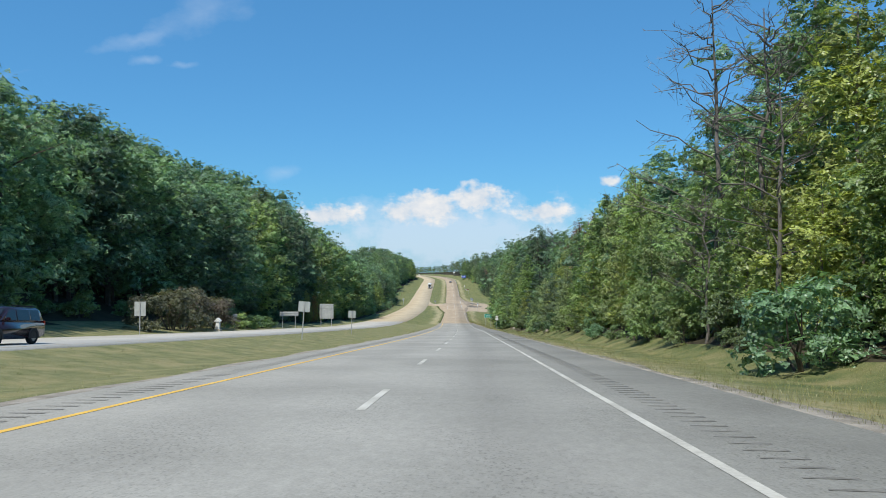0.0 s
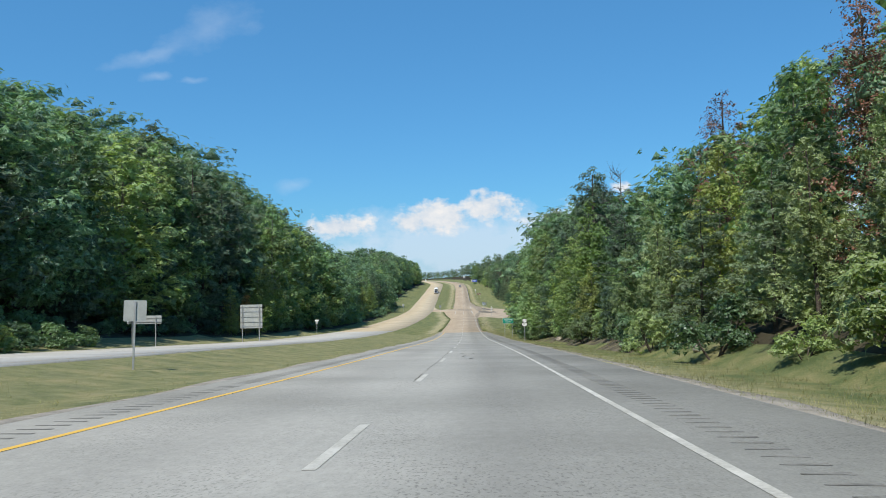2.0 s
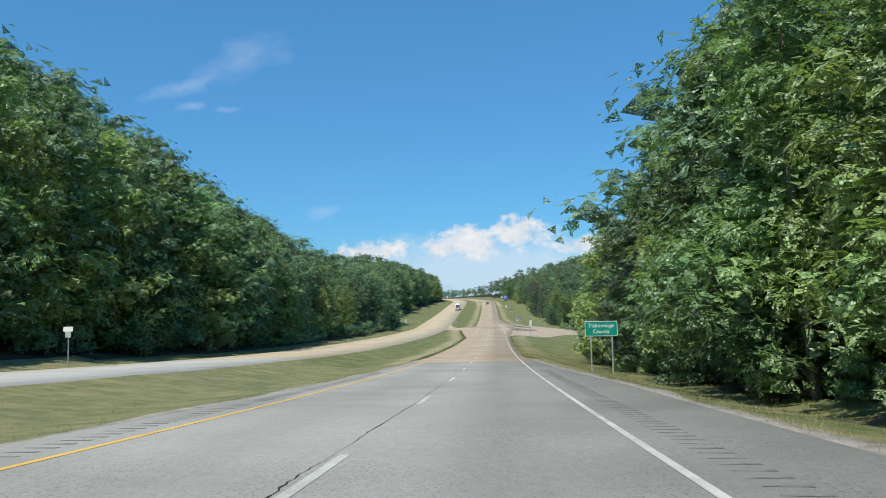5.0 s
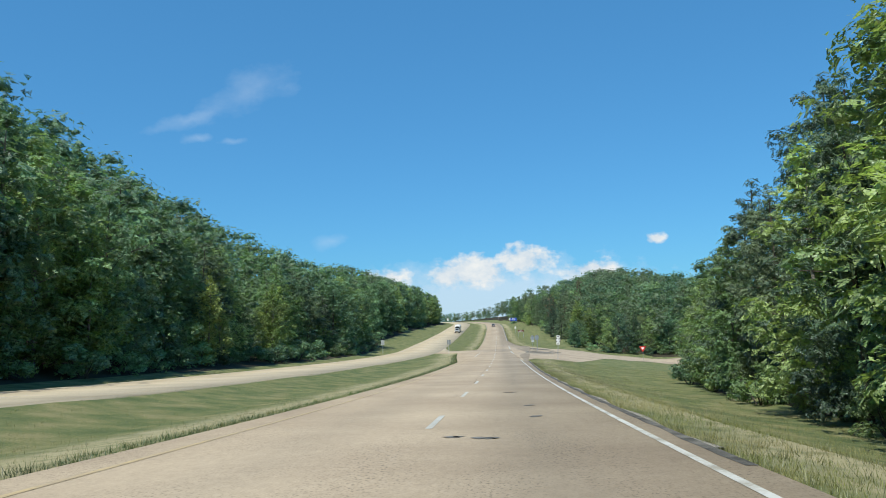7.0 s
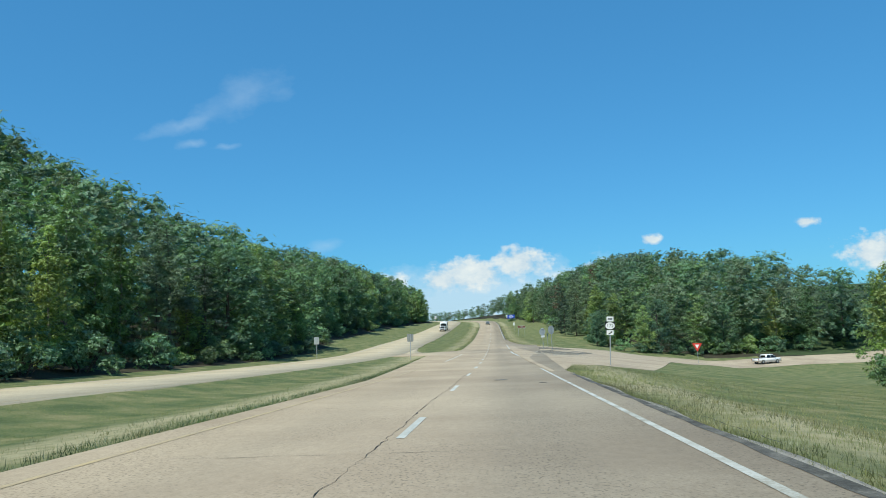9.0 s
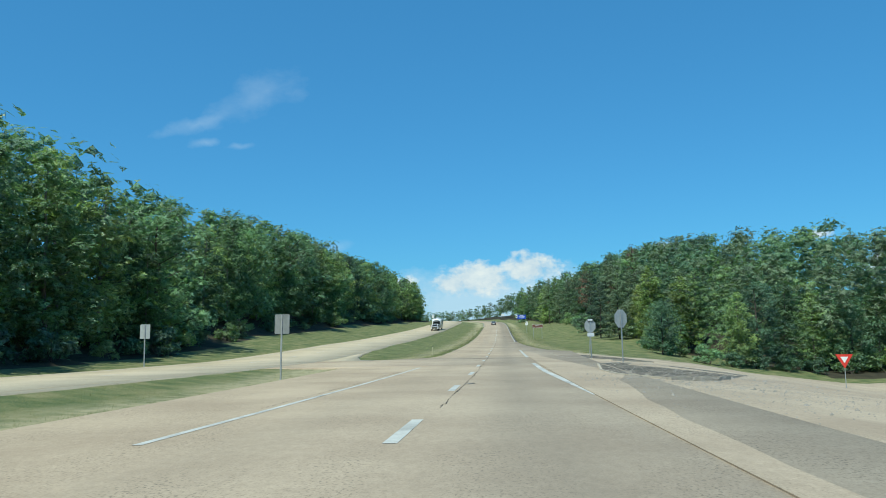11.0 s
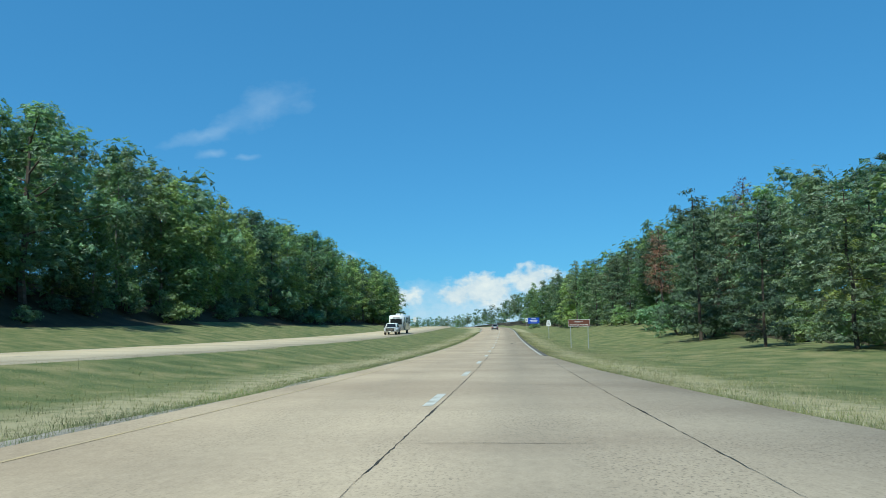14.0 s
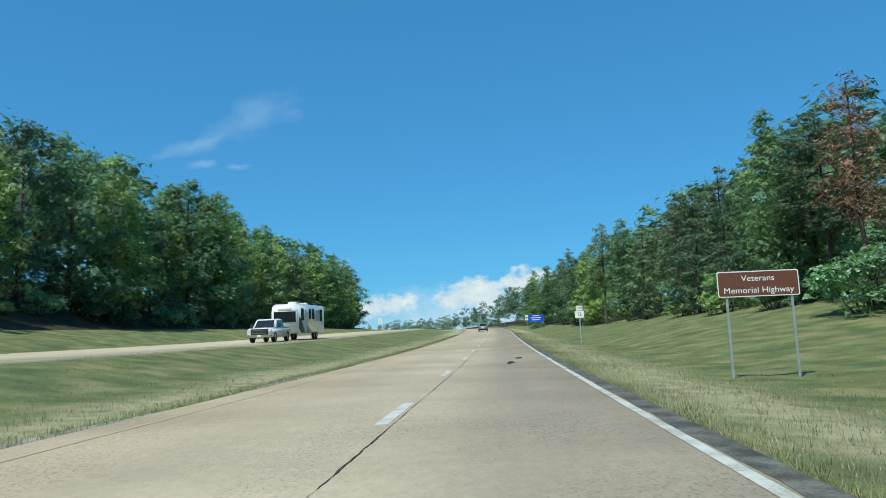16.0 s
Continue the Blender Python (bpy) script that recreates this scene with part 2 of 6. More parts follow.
def pavement(name, colours, stain, strength, pits=.5):
    """Aggregate at several scales; a darker oily band along the middle of each lane, broken up by noise. Reads the strip's own map: metres across, metres along."""
    m = material(name, colours, 0.22, 38, 0.95, 0.0, 55, spec=.1)
    N, L = m.node_tree.nodes, m.node_tree.links
    bsdf = N["Principled BSDF"]
    src = bsdf.inputs["Base Color"].links[0].from_socket
    uv, sx = N.new("ShaderNodeUVMap"), N.new("ShaderNodeSeparateXYZ")
    L.new(uv.outputs[0], sx.inputs[0])

    def mth(op, a, b_=None):
        n = N.new("ShaderNodeMath")
        n.operation = op
        for i, v in enumerate((a, b_)):
            if isinstance(v, (int, float)):
                n.inputs[i].default_value = v
            elif v is not None:
                L.new(v, n.inputs[i])
        return n.outputs[0]

    band = None
    for c, w, k in ((0.22, 0.75, 1.0), (-3.45, 0.75, 0.55)):
        d = mth("DIVIDE", mth("SUBTRACT", sx.outputs[0], c), w)
        g = mth("MULTIPLY", mth("POWER", 2.718, mth("MULTIPLY", mth("MULTIPLY", d, d), -1.0)), k)
        band = g if band is None else mth("ADD", band, g)
    mp, nz = N.new("ShaderNodeMapping"), N.new("ShaderNodeTexNoise")
    mp.inputs["Scale"].default_value = (1.6, .09, 1)
    nz.inputs["Scale"].default_value, nz.inputs["Detail"].default_value = 1.0, 5
    L.new(uv.outputs[0], mp.inputs[0]), L.new(mp.outputs[0], nz.inputs["Vector"])
    mp2, n2 = N.new("ShaderNodeMapping"), N.new("ShaderNodeTexNoise")
    mp2.inputs["Scale"].default_value = (7, 3.5, 1)
    n2.inputs["Scale"].default_value, n2.inputs["Detail"].default_value, n2.inputs["Roughness"].default_value = 1.0, 6, .75
    L.new(uv.outputs[0], mp2.inputs[0]), L.new(mp2.outputs[0], n2.inputs["Vector"])
    f = mth("MULTIPLY", mth("MULTIPLY", band, mth("ADD", nz.outputs["Fac"], .35)), strength)
    mx = N.new("ShaderNodeMixRGB")
    L.new(f, mx.inputs[0]), L.new(src, mx.inputs[1])
    mx.inputs[2].default_value = (*stain, 1)
    hs = N.new("ShaderNodeHueSaturation")
    L.new(mth("ADD", mth("MULTIPLY", n2.outputs["Fac"], .55), .725), hs.inputs["Value"])
    # worn-out pits in the surface, thick in some stretches
    mp3, n3 = N.new("ShaderNodeMapping"), N.new("ShaderNodeTexNoise")
    mp3.inputs["Scale"].default_value = (26, 13, 1)
    n3.inputs["Scale"].default_value, n3.inputs["Detail"].default_value, n3.inputs["Roughness"].default_value = 1.0, 3, .6
    L.new(uv.outputs[0], mp3.inputs[0]), L.new(mp3.outputs[0], n3.inputs["Vector"])
    mp4, n4 = N.new("ShaderNodeMapping"), N.new("ShaderNodeTexNoise")
    mp4.inputs["Scale"].default_value = (.7, .22, 1)
    n4.inputs["Scale"].default_value, n4.inputs["Detail"].default_value = 1.0, 4
    L.new(uv.outputs[0], mp4.inputs[0]), L.new(mp4.outputs[0], n4.inputs["Vector"])
    pit = mth("MAXIMUM", mth("MINIMUM", mth("MULTIPLY", mth("SUBTRACT", n3.outputs["Fac"], .53), 9.0), 1.0), 0.0)
    thick = mth("MAXIMUM", mth("MINIMUM", mth("MULTIPLY", mth("SUBTRACT", n4.outputs["Fac"], .36), 3.5), 1.0), 0.15)
    pm = N.new("ShaderNodeMixRGB")
    L.new(mth("MULTIPLY", mth("MULTIPLY", pit, thick), pits), pm.inputs[0]), L.new(hs.outputs[0], pm.inputs[1])
    pm.inputs[2].default_value = (*[c * .45 for c in stain], 1)
    L.new(mx.outputs[0], hs.inputs["Color"]), L.new(pm.outputs[0], bsdf.inputs["Base Color"])
    return m


M["asphalt"] = pavement("grey asphalt", [(0.26, 0.258, 0.24), (0.31, 0.308, 0.288), (0.345, 0.34, 0.318)], (0.19, 0.188, 0.178), .45)
M["concrete"] = pavement("tan worn pavement", [(0.335, 0.265, 0.195), (0.395, 0.318, 0.235), (0.445, 0.36, 0.265)], (0.22, 0.19, 0.15), .36, .62)
# Opposite carriageway: lighter copies, brightness at a grazing view put into the colour.
M["pale_pavement"] = pavement("tan pavement lightened for grazing view", [(0.40, 0.335, 0.24), (0.46, 0.385, 0.275), (0.51, 0.42, 0.30)], (0.37, 0.31, 0.24), .2, .15)
M["pale_asphalt"] = pavement("pale grey pavement", [(0.37, 0.36, 0.335), (0.42, 0.41, 0.385), (0.46, 0.45, 0.42)], (0.33, 0.32, 0.30), .2, .15)
M["dark_asphalt"] = material("dark broken asphalt", [(0.05, 0.045, 0.037), (0.10, 0.088, 0.07), (0.25, 0.21, 0.155)], 1.3, 26, 0.9, 0.8, 20)
M["gravel"] = material("pale gravel", [(0.22, 0.20, 0.17), (0.36, 0.33, 0.29)], 2.0, 30, 0.95, 0.7, 35)
M["tar"] = material("dark open crack", [(0.016, 0.014, 0.011), (0.06, 0.054, 0.044)], 3, 20, 0.9)
M["worn_edge"] = material("dark worn pavement edge", [(0.055, 0.052, 0.046), (0.10, 0.095, 0.085), (0.17, 0.16, 0.14)], 2.2, 30, 0.95, .6, 30)
M["scuff"] = material("dark tyre scuffs", [(0.09, 0.088, 0.082), (0.20, 0.195, 0.18)], 2.5, 18, 0.9)
M["rumble"] = material("worn rumble groove", [(0.13, 0.128, 0.118), (0.22, 0.216, 0.20)], 5, 20, 0.9)
M["white_line"] = material("worn white road paint", [(0.34, 0.33, 0.295), (0.46, 0.45, 0.41), (0.54, 0.53, 0.485)], 1.1, 22, 0.7)
M["worn_white"] = material("thin worn white road paint", [(0.30, 0.28, 0.23), (0.44, 0.43, 0.39), (0.52, 0.52, 0.49)], 1.6, 26, 0.8)
M["yellow_line"] = material("yellow road paint", [(0.62, 0.38, 0.07), (0.72, 0.46, 0.10)], 1.5, 30, 0.7)
M["faded_yellow"] = material("faded yellow road paint", [(0.38, 0.30, 0.20), (0.47, 0.36, 0.20)], 1.5, 30, 0.7)
M["grass"] = material("mown roadside grass", [(0.060, 0.092, 0.028), (0.100, 0.130, 0.043), (0.150, 0.160, 0.060), (0.225, 0.205, 0.095)], 0.6, 14.0, 0.95, 1.0, 30)
GN, GL = M["grass"].node_tree.nodes, M["grass"].node_tree.links
dry_at, dry_noise, dry_mul, dry_mix = GN.new("ShaderNodeAttribute"), GN.new("ShaderNodeTexNoise"), GN.new("ShaderNodeMath"), GN.new("ShaderNodeMixRGB")
dry_at.attribute_name = "dryness"
dry_noise.inputs["Scale"].default_value, dry_noise.inputs["Detail"].default_value = 1.7, 5
dry_tc = GN.new("ShaderNodeTexCoord")
dry_mul.operation, dry_mul.use_clamp = "MULTIPLY", True
dry_gain = GN.new("ShaderNodeMath")
dry_gain.operation = "MULTIPLY_ADD"
dry_gain.inputs[1].default_value, dry_gain.inputs[2].default_value = 2.6, -0.35
GL.new(dry_tc.outputs["Object"], dry_noise.inputs["Vector"]), GL.new(dry_noise.outputs["Fac"], dry_gain.inputs[0])
GL.new(dry_gain.outputs[0], dry_mul.inputs[0]), GL.new(dry_at.outputs["Fac"], dry_mul.inputs[1]), GL.new(dry_mul.outputs[0], dry_mix.inputs[0])
GL.new(GN["Principled BSDF"].inputs["Base Color"].links[0].from_socket, dry_mix.inputs[1])
dry_mix.inputs[2].default_value = (0.36, 0.32, 0.19, 1)
GL.new(dry_mix.outputs[0], GN["Principled BSDF"].inputs["Base Color"])
# Litter and soil set very dark, with the tree shade in the colour.
M["forest_floor"] = material("leaf litter and soil with tree shade in the colour", [(0.026, 0.024, 0.014), (0.055, 0.046, 0.026)], 0.5, 6, 1.0, 0.6, 8)
M["undergrowth"] = material("dense green woodland undergrowth", [(0.022, 0.036, 0.014), (0.045, 0.068, 0.024), (0.07, 0.095, 0.035)], 0.12, 1.6, 1.0, 1.0, 1.5)
M["bark"] = material("rough grey-brown bark", [(0.06, 0.048, 0.038), (0.12, 0.10, 0.085)], 3, 14, 0.95, 0.8, 14)
M["pale_bark"] = material("pale grey bark", [(0.16, 0.14, 0.12), (0.27, 0.25, 0.22)], 3, 14, 0.95, 0.6, 14)
M["dead_wood"] = material("weathered dead wood", [(0.10, 0.09, 0.08), (0.17, 0.155, 0.14)], 3, 14, 0.95, 0.5, 14)
M["oak_leaf"] = leaf_material("dark oak leaves", [(0.112, 0.212, 0.123), (0.160, 0.290, 0.145), (0.206, 0.342, 0.166)])
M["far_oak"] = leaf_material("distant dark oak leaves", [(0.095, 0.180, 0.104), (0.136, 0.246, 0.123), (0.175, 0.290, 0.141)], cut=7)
M["leaf"] = leaf_material("mixed green leaves", [(0.114, 0.213, 0.087), (0.181, 0.301, 0.110), (0.284, 0.379, 0.129)])
M["far_leaf"] = leaf_material("distant mixed green leaves", [(0.114, 0.213, 0.087), (0.181, 0.301, 0.110), (0.284, 0.379, 0.129)], cut=7)
M["light_leaf"] = leaf_material("bright yellow-green leaves", [(0.142, 0.252, 0.058), (0.222, 0.316, 0.071), (0.300, 0.350, 0.093)])
M["needle"] = leaf_material("dark pine needles", [(0.087, 0.153, 0.085), (0.126, 0.196, 0.100), (0.172, 0.235, 0.122)], through=0.32, cut=15, fill=.58)
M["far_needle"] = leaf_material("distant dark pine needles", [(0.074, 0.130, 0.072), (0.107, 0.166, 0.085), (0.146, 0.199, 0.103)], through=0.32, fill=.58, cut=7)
M["cedar"] = leaf_material("cedar foliage", [(0.137, 0.208, 0.077), (0.188, 0.260, 0.100), (0.247, 0.315, 0.123)], through=0.32, cut=15, fill=.58)
M["brown_needle"] = leaf_material("rust-brown dead needles", [(0.14, 0.06, 0.034), (0.19, 0.085, 0.048), (0.22, 0.11, 0.07)], through=0.2, cut=9, fill=.46)
M["grey_twig"] = leaf_material("grey leafless twigs", [(0.06, 0.05, 0.042), (0.09, 0.075, 0.062), (0.11, 0.09, 0.075)], through=0.1, cut=0)
M["autumn_leaf"] = leaf_material("leaves turning yellow-orange", [(0.13, 0.16, 0.03), (0.20, 0.18, 0.035), (0.27, 0.17, 0.04)])
M["dusty_leaf"] = leaf_material("dull purple-brown shrub leaves", [(0.13, 0.14, 0.07), (0.17, 0.17, 0.095), (0.17, 0.13, 0.11)], scale=0.35, cut=16)
M["blade"] = leaf_material("grass blades", [(0.12, 0.16, 0.038), (0.185, 0.20, 0.06), (0.28, 0.25, 0.11)], scale=0.2, through=0.3, cut=0)
M["tuft"] = leaf_material("lush green grass tufts", [(0.085, 0.15, 0.035), (0.12, 0.19, 0.045), (0.17, 0.22, 0.06)], scale=0.3, through=0.3, cut=0)
M["dry_blade"] = leaf_material("dry straw-coloured grass", [(0.17, 0.19, 0.085), (0.22, 0.225, 0.11), (0.30, 0.27, 0.15)], scale=0.2, through=0.3, cut=0)
M["galvanised"] = material("galvanised steel", [(0.38, 0.39, 0.40), (0.50, 0.51, 0.52)], 3, 30, 0.5, metal=0.6)
M["sign_back"] = material("weathered aluminium sign back", [(0.34, 0.36, 0.36), (0.44, 0.46, 0.45)], 2, 18, 0.6, metal=0.1)
# A grey about half as light as the other sign backs.
M["sign_dark"] = material("darker grey sign back", [(0.17, 0.18, 0.18), (0.25, 0.26, 0.26)], 2, 18, 0.6)
M["sign_white"] = material("white sign sheeting", [(0.70, 0.70, 0.69), (0.78, 0.78, 0.77)], 2, 0, 0.5)
M["sign_black"] = material("black sign lettering", [(0.02, 0.02, 0.02), (0.03, 0.03, 0.03)], 2, 0, 0.5)
M["sign_green"] = material("green sign sheeting", [(0.0, 0.20, 0.15), (0.0, 0.24, 0.18)], 2, 0, 0.45)
M["sign_brown"] = material("brown sign sheeting", [(0.12, 0.045, 0.03), (0.15, 0.06, 0.04)], 2, 0, 0.5)
M["sign_red"] = material("red sign sheeting", [(0.55, 0.04, 0.03), (0.62, 0.06, 0.04)], 2, 0, 0.5)
M["sign_blue"] = material("blue sign sheeting", [(0.02, 0.07, 0.42), (0.03, 0.09, 0.50)], 2, 0, 0.45)
M["old_plastic"] = material("weathered tan plastic", [(0.36, 0.33, 0.20), (0.48, 0.45, 0.30)], 6, 40, 0.7)
M["trim_dark"] = material("dark cracked plastic", [(0.04, 0.04, 0.035), (0.09, 0.085, 0.07)], 6, 40, 0.8)
M["kerb"] = material("worn concrete kerb", [(0.36, 0.31, 0.24), (0.48, 0.43, 0.35)], 1.2, 20, 0.9, 0.4, 25)
M["rock"] = material("grey-brown rock", [(0.22, 0.19, 0.15), (0.36, 0.32, 0.27)], 1.5, 9, 0.95, 0.8, 10)
M["earth"] = material("bare red-brown bank soil", [(0.05, 0.042, 0.028), (0.10, 0.085, 0.055), (0.16, 0.14, 0.10)], 1.2, 10, 1.0, 0.8, 9)


# ---- building helpers
def array_mesh(name, verts, faces, mat):
    """A mesh from numpy arrays; all faces have as many corners."""
    me = bpy.data.meshes.new(name)
    k = faces.shape[1]
    me.vertices.add(len(verts)), me.loops.add(faces.size), me.polygons.add(len(faces))
    me.vertices.foreach_set("co", np.asarray(verts, np.float32).ravel())
    me.loops.foreach_set("vertex_index", faces.astype(np.int32).ravel())
    me.polygons.foreach_set("loop_start", np.arange(0, faces.size, k, dtype=np.int32))
    me.polygons.foreach_set("loop_total", np.full(len(faces), k, np.int32))
    me.materials.append(mat)
    me.update(), me.validate()
    return me


def part(name, bm, mat, parent, label="", smooth=False):
    me = bpy.data.meshes.new(name)
    bm.to_mesh(me), bm.free()
    me.materials.append(mat)
    if smooth:
        me.polygons.foreach_set("use_smooth", [True] * len(me.polygons))
    ob = new(name, me)
    ob.parent = parent
    return tagged(ob, label)


def box_bm(x0, x1, y0, y1, z0, z1, bevel=0.0):
    bm = bmesh.new()
    bmesh.ops.create_cube(bm, size=1.0, matrix=Matrix.Translation(((x0 + x1) / 2, (y0 + y1) / 2, (z0 + z1) / 2)) @ Matrix.Diagonal((x1 - x0, y1 - y0, z1 - z0, 1)))
    if bevel:
        bmesh.ops.bevel(bm, geom=bm.edges[:], offset=bevel, segments=2, affect="EDGES")
    return bm


def thing(name, m, label, category, group="", kind=""):
    ob = new(name)
    ob.matrix_world = m
    return tagged(ob, label, category, group, kind)


# ---- the line of the road: plan and profile
GRADE_Y = np.arange(0, 1051, 50.0)
GRADE = np.array([-.0652, -.0656, -.0611, -.0632, -.0455, -.0279, -.0128, -.0082, .0013, .0163, .0292, .0385, .0477, .0523, .0491, .0375, .0204, .002, -.012, -.02, -.02, -.01])
PLAN_Y = np.array([-300, 0, 50, 100, 150, 200, 250, 300, 350, 400, 450, 500, 550, 600, 650, 700, 750, 800, 850, 900, 1000, 1200.0])
PLAN_X = np.array([0, 0, 0, -.25, -1.16, -2.29, -3.5, -4.54, -5.7, -7.06, -8.47, -9.72, -11.19, -12.76, -14.34, -17.0, -27, -46, -72, -104, -172, -310])
FINE_Y = np.arange(-300, 1201, 1.0)


def integrate(y, rate):
    v = np.concatenate([[0], np.cumsum((rate[1:] + rate[:-1]) / 2 * np.diff(y))])
    return v - np.interp(0, y, v)


FINE_Z = integrate(FINE_Y, np.interp(FINE_Y, GRADE_Y, GRADE))
SMOOTH = np.exp(-.5 * (np.arange(-30, 31) / 10.0) ** 2)
FINE_X = np.convolve(np.pad(np.interp(FINE_Y, PLAN_Y, PLAN_X), 30, mode="edge"), SMOOTH / SMOOTH.sum(), "valid")


def road_x(y):
    return np.interp(y, FINE_Y, FINE_X)


def road_z(y):
    return np.interp(y, FINE_Y, FINE_Z)


def other_z(y):
    """How much higher the other carriageway lies."""
    return np.interp(y, [0, 220, 260, 395, 424, 470, 540, 600, 640, 700, 800], [.2, .22, .1, 0, .02, .68, .88, .9, .85, .6, .5])


def opp_bank(y):
    """The rise across the other carriageway from the median to its outer edge."""
    return np.interp(y, [430, 520, 640, 720], [0, .18, .18, 0])


def opp_near(y):
    """The median edge of the other carriageway."""
    return np.interp(y, [150, 250, 350, 430, 540, 640, 700], [-18, -16.5, -15.3, -15.3, -16.4, -16.2, -15.5])


def opp_far(y):
    return np.interp(y, [200, 350, 430, 540, 640, 700], [-29.5, -27, -26.5, -27, -26.5, -25])


# cross-sections of the ground beside the road: height over the road by distance from the driving line
R_OFF = np.array([2.0, 4.6, 6.5, 9, 12, 20, 30, 45, 80, 150, 400])
R_Y = np.array([0, 100, 160, 200, 255, 300, 345, 400, 450, 480, 500, 540, 575, 700, 1000.0])
R_Z = np.array([
    [0, -.02, -.2, -.35, .3, 2, 3, 4, 6, 8, 8], [0, -.02, -.2, -.3, 1.2, 2.8, 3.6, 4.5, 6, 8, 8], [0, -.02, -.3, -.35, 1.0, 2.4, 3.2, 4, 6, 8, 8],
    [0, -.05, -.5, -.9, -.8, .5, 1.5, 2, 3, 5, 6], [0, -.3, -.9, -1.3, -1.6, -1.5, -1, 0, 2, 4, 5], [0, -.2, -.7, -1.2, -1.6, -2, -2.2, -2.5, -2, 0, 4],
    [0, -.1, -.3, -.7, -1.2, -2.2, -3.3, -4.6, -6.5, -6, 2], [0, 0, -.05, -.15, -.5, -1.6, -3.4, -5.6, -7.4, -6, 2], [0, -.05, -.15, -.3, -.5, -1.4, -3.4, -5.8, -7, -3, 6],
    [0, -.1, -.25, -.3, -.3, -.6, -2.2, -4.5, -5, 1, 10], [0, -.15, -.3, -.3, -.2, .3, .4, .6, 2, 5, 10], [0, -.2, -.45, -.5, -.3, .4, 1.5, 3.2, 6, 7, 10],
    [0, -.2, -.4, -.25, .4, 1.9, 3.8, 5.5, 8, 9, 12], [0, -.2, -.5, -.7, -.6, .3, 2, 5, 9, 11, 13], [0, -.2, -.3, 0, .5, 1, 1, 1, 1, 1, 2]])
L_OFF = np.array([-400, -120, -70, -50, -42, -38, -34, -31.5, -29.6, -17.9, -15, -12, -9, -6.4, -5.2])
L_Y = np.array([0, 200, 400, 406, 420, 426, 480, 540, 620, 700, 1000.0])
L_Z = np.array([
    [18, 14, 9, 5, 1.5, .8, .2, -.1, 0, 0, -.4, -.65, -.4, -.05, 0], [40, 35, 18, 6, 1.5, .8, .2, -.1, 0, 0, -.4, -.65, -.4, -.05, 0],
    [32, 27, 13, 5, 1.2, .6, .1, -.1, 0, 0, -.25, -.35, -.2, -.05, 0], [32, 27, 13, 5, 1.2, .6, .1, -.1, 0, 0, 0, 0, 0, 0, 0], [28, 23, 12, 5, 1.2, .6, .1, -.1, 0, 0, 0, 0, 0, 0, 0],
    [28, 23, 12, 5, 1.2, .6, .1, -.1, 0, 0, -.1, -.2, -.1, -.05, 0], [18, 14, 9, 5, 1.6, 1, .5, .1, 0, 0, -.3, -.4, -.2, -.05, 0], [18, 14, 9.5, 5.5, 2.0, 1.3, .7, .1, 0, 0, -.4, -.5, -.3, -.05, 0],
    [18, 14, 9.5, 5.5, 1.6, 1.1, .6, .1, 0, 0, -.4, -.5, -.3, -.05, 0], [18, 14, 9, 5, 1.2, .8, .4, .1, 0, 0, -.3, -.4, -.3, -.05, 0], [10, 8, 6, 3.5, 1, .6, .3, .1, 0, 0, -.2, -.3, -.2, -.05, 0]])


def table(y, off, ys, offs, zs):
    y, off = np.clip(np.asarray(y, float), ys[0], ys[-1]), np.clip(np.asarray(off, float), offs[0], offs[-1])
    i, j = np.clip(np.searchsorted(ys, y) - 1, 0, len(ys) - 2), np.clip(np.searchsorted(offs, off) - 1, 0, len(offs) - 2)
    a, b = (y - ys[i]) / (ys[i + 1] - ys[i]), (off - offs[j]) / (offs[j + 1] - offs[j])
    a = a * a * (3 - 2 * a)
    return (zs[i, j] * (1 - a) + zs[i + 1, j] * a) * (1 - b) + (zs[i, j + 1] * (1 - a) + zs[i + 1, j + 1] * a) * b


def side(y, off):
    """Height of the ground over the road."""
    y, off = np.broadcast_arrays(np.asarray(y, float), np.asarray(off, float))
    right = table(y, off, R_Y, R_OFF, R_Z)
    n, f = opp_near(y), opp_far(y)
    lane = np.where(off > n, -9 + (off + 9) * (-17.9 + 9) / (n + 9), np.where(off > f, -17.9 + (off - n) * 11.7 / (n - f), off - f - 29.6))
    left = table(y, np.where(off > -9, off, lane), L_Y, L_OFF, L_Z) + other_z(y) * np.clip((-off - 8) / 6, 0, 1) + opp_bank(y) * np.clip((n - off) / (n - f), 0, 1)
    return np.where(off > 0, right, left)


def ground_z(y, off):
    return road_z(y) + side(y, off)


def at(off, y, dz=0.0):
    """A place on the ground: metres to the right of the driving line, metres along it."""
    return Vector((float(road_x(y)) + off, float(y), float(ground_z(y, off)) + dz))


# paved width
PAVE_R = np.array([[-300, 4.45], [190, 4.45], [235, 2.55], [291, 2.6], [332, 3.0], [336, 3.2], [445, 7.6], [449, 6.6], [454, 5.3], [461, 4.6], [480, 3.3], [500, 2.45], [1200, 2.5]])
PAVE_L = np.array([[-300, -6.75], [170, -6.85], [215, -6.1], [328, -6.0], [371, -8.5], [404, -10.0], [404.5, -18.4], [422, -18.4], [422.5, -10.6], [424, -9], [427, -7.1], [430, -6.5], [436, -6.3], [520, -6.2], [1200, -6.3]])


def pave_r(y):
    return np.interp(y, PAVE_R[:, 0], PAVE_R[:, 1])


def pave_l(y):
    return np.interp(y, PAVE_L[:, 0], PAVE_L[:, 1])


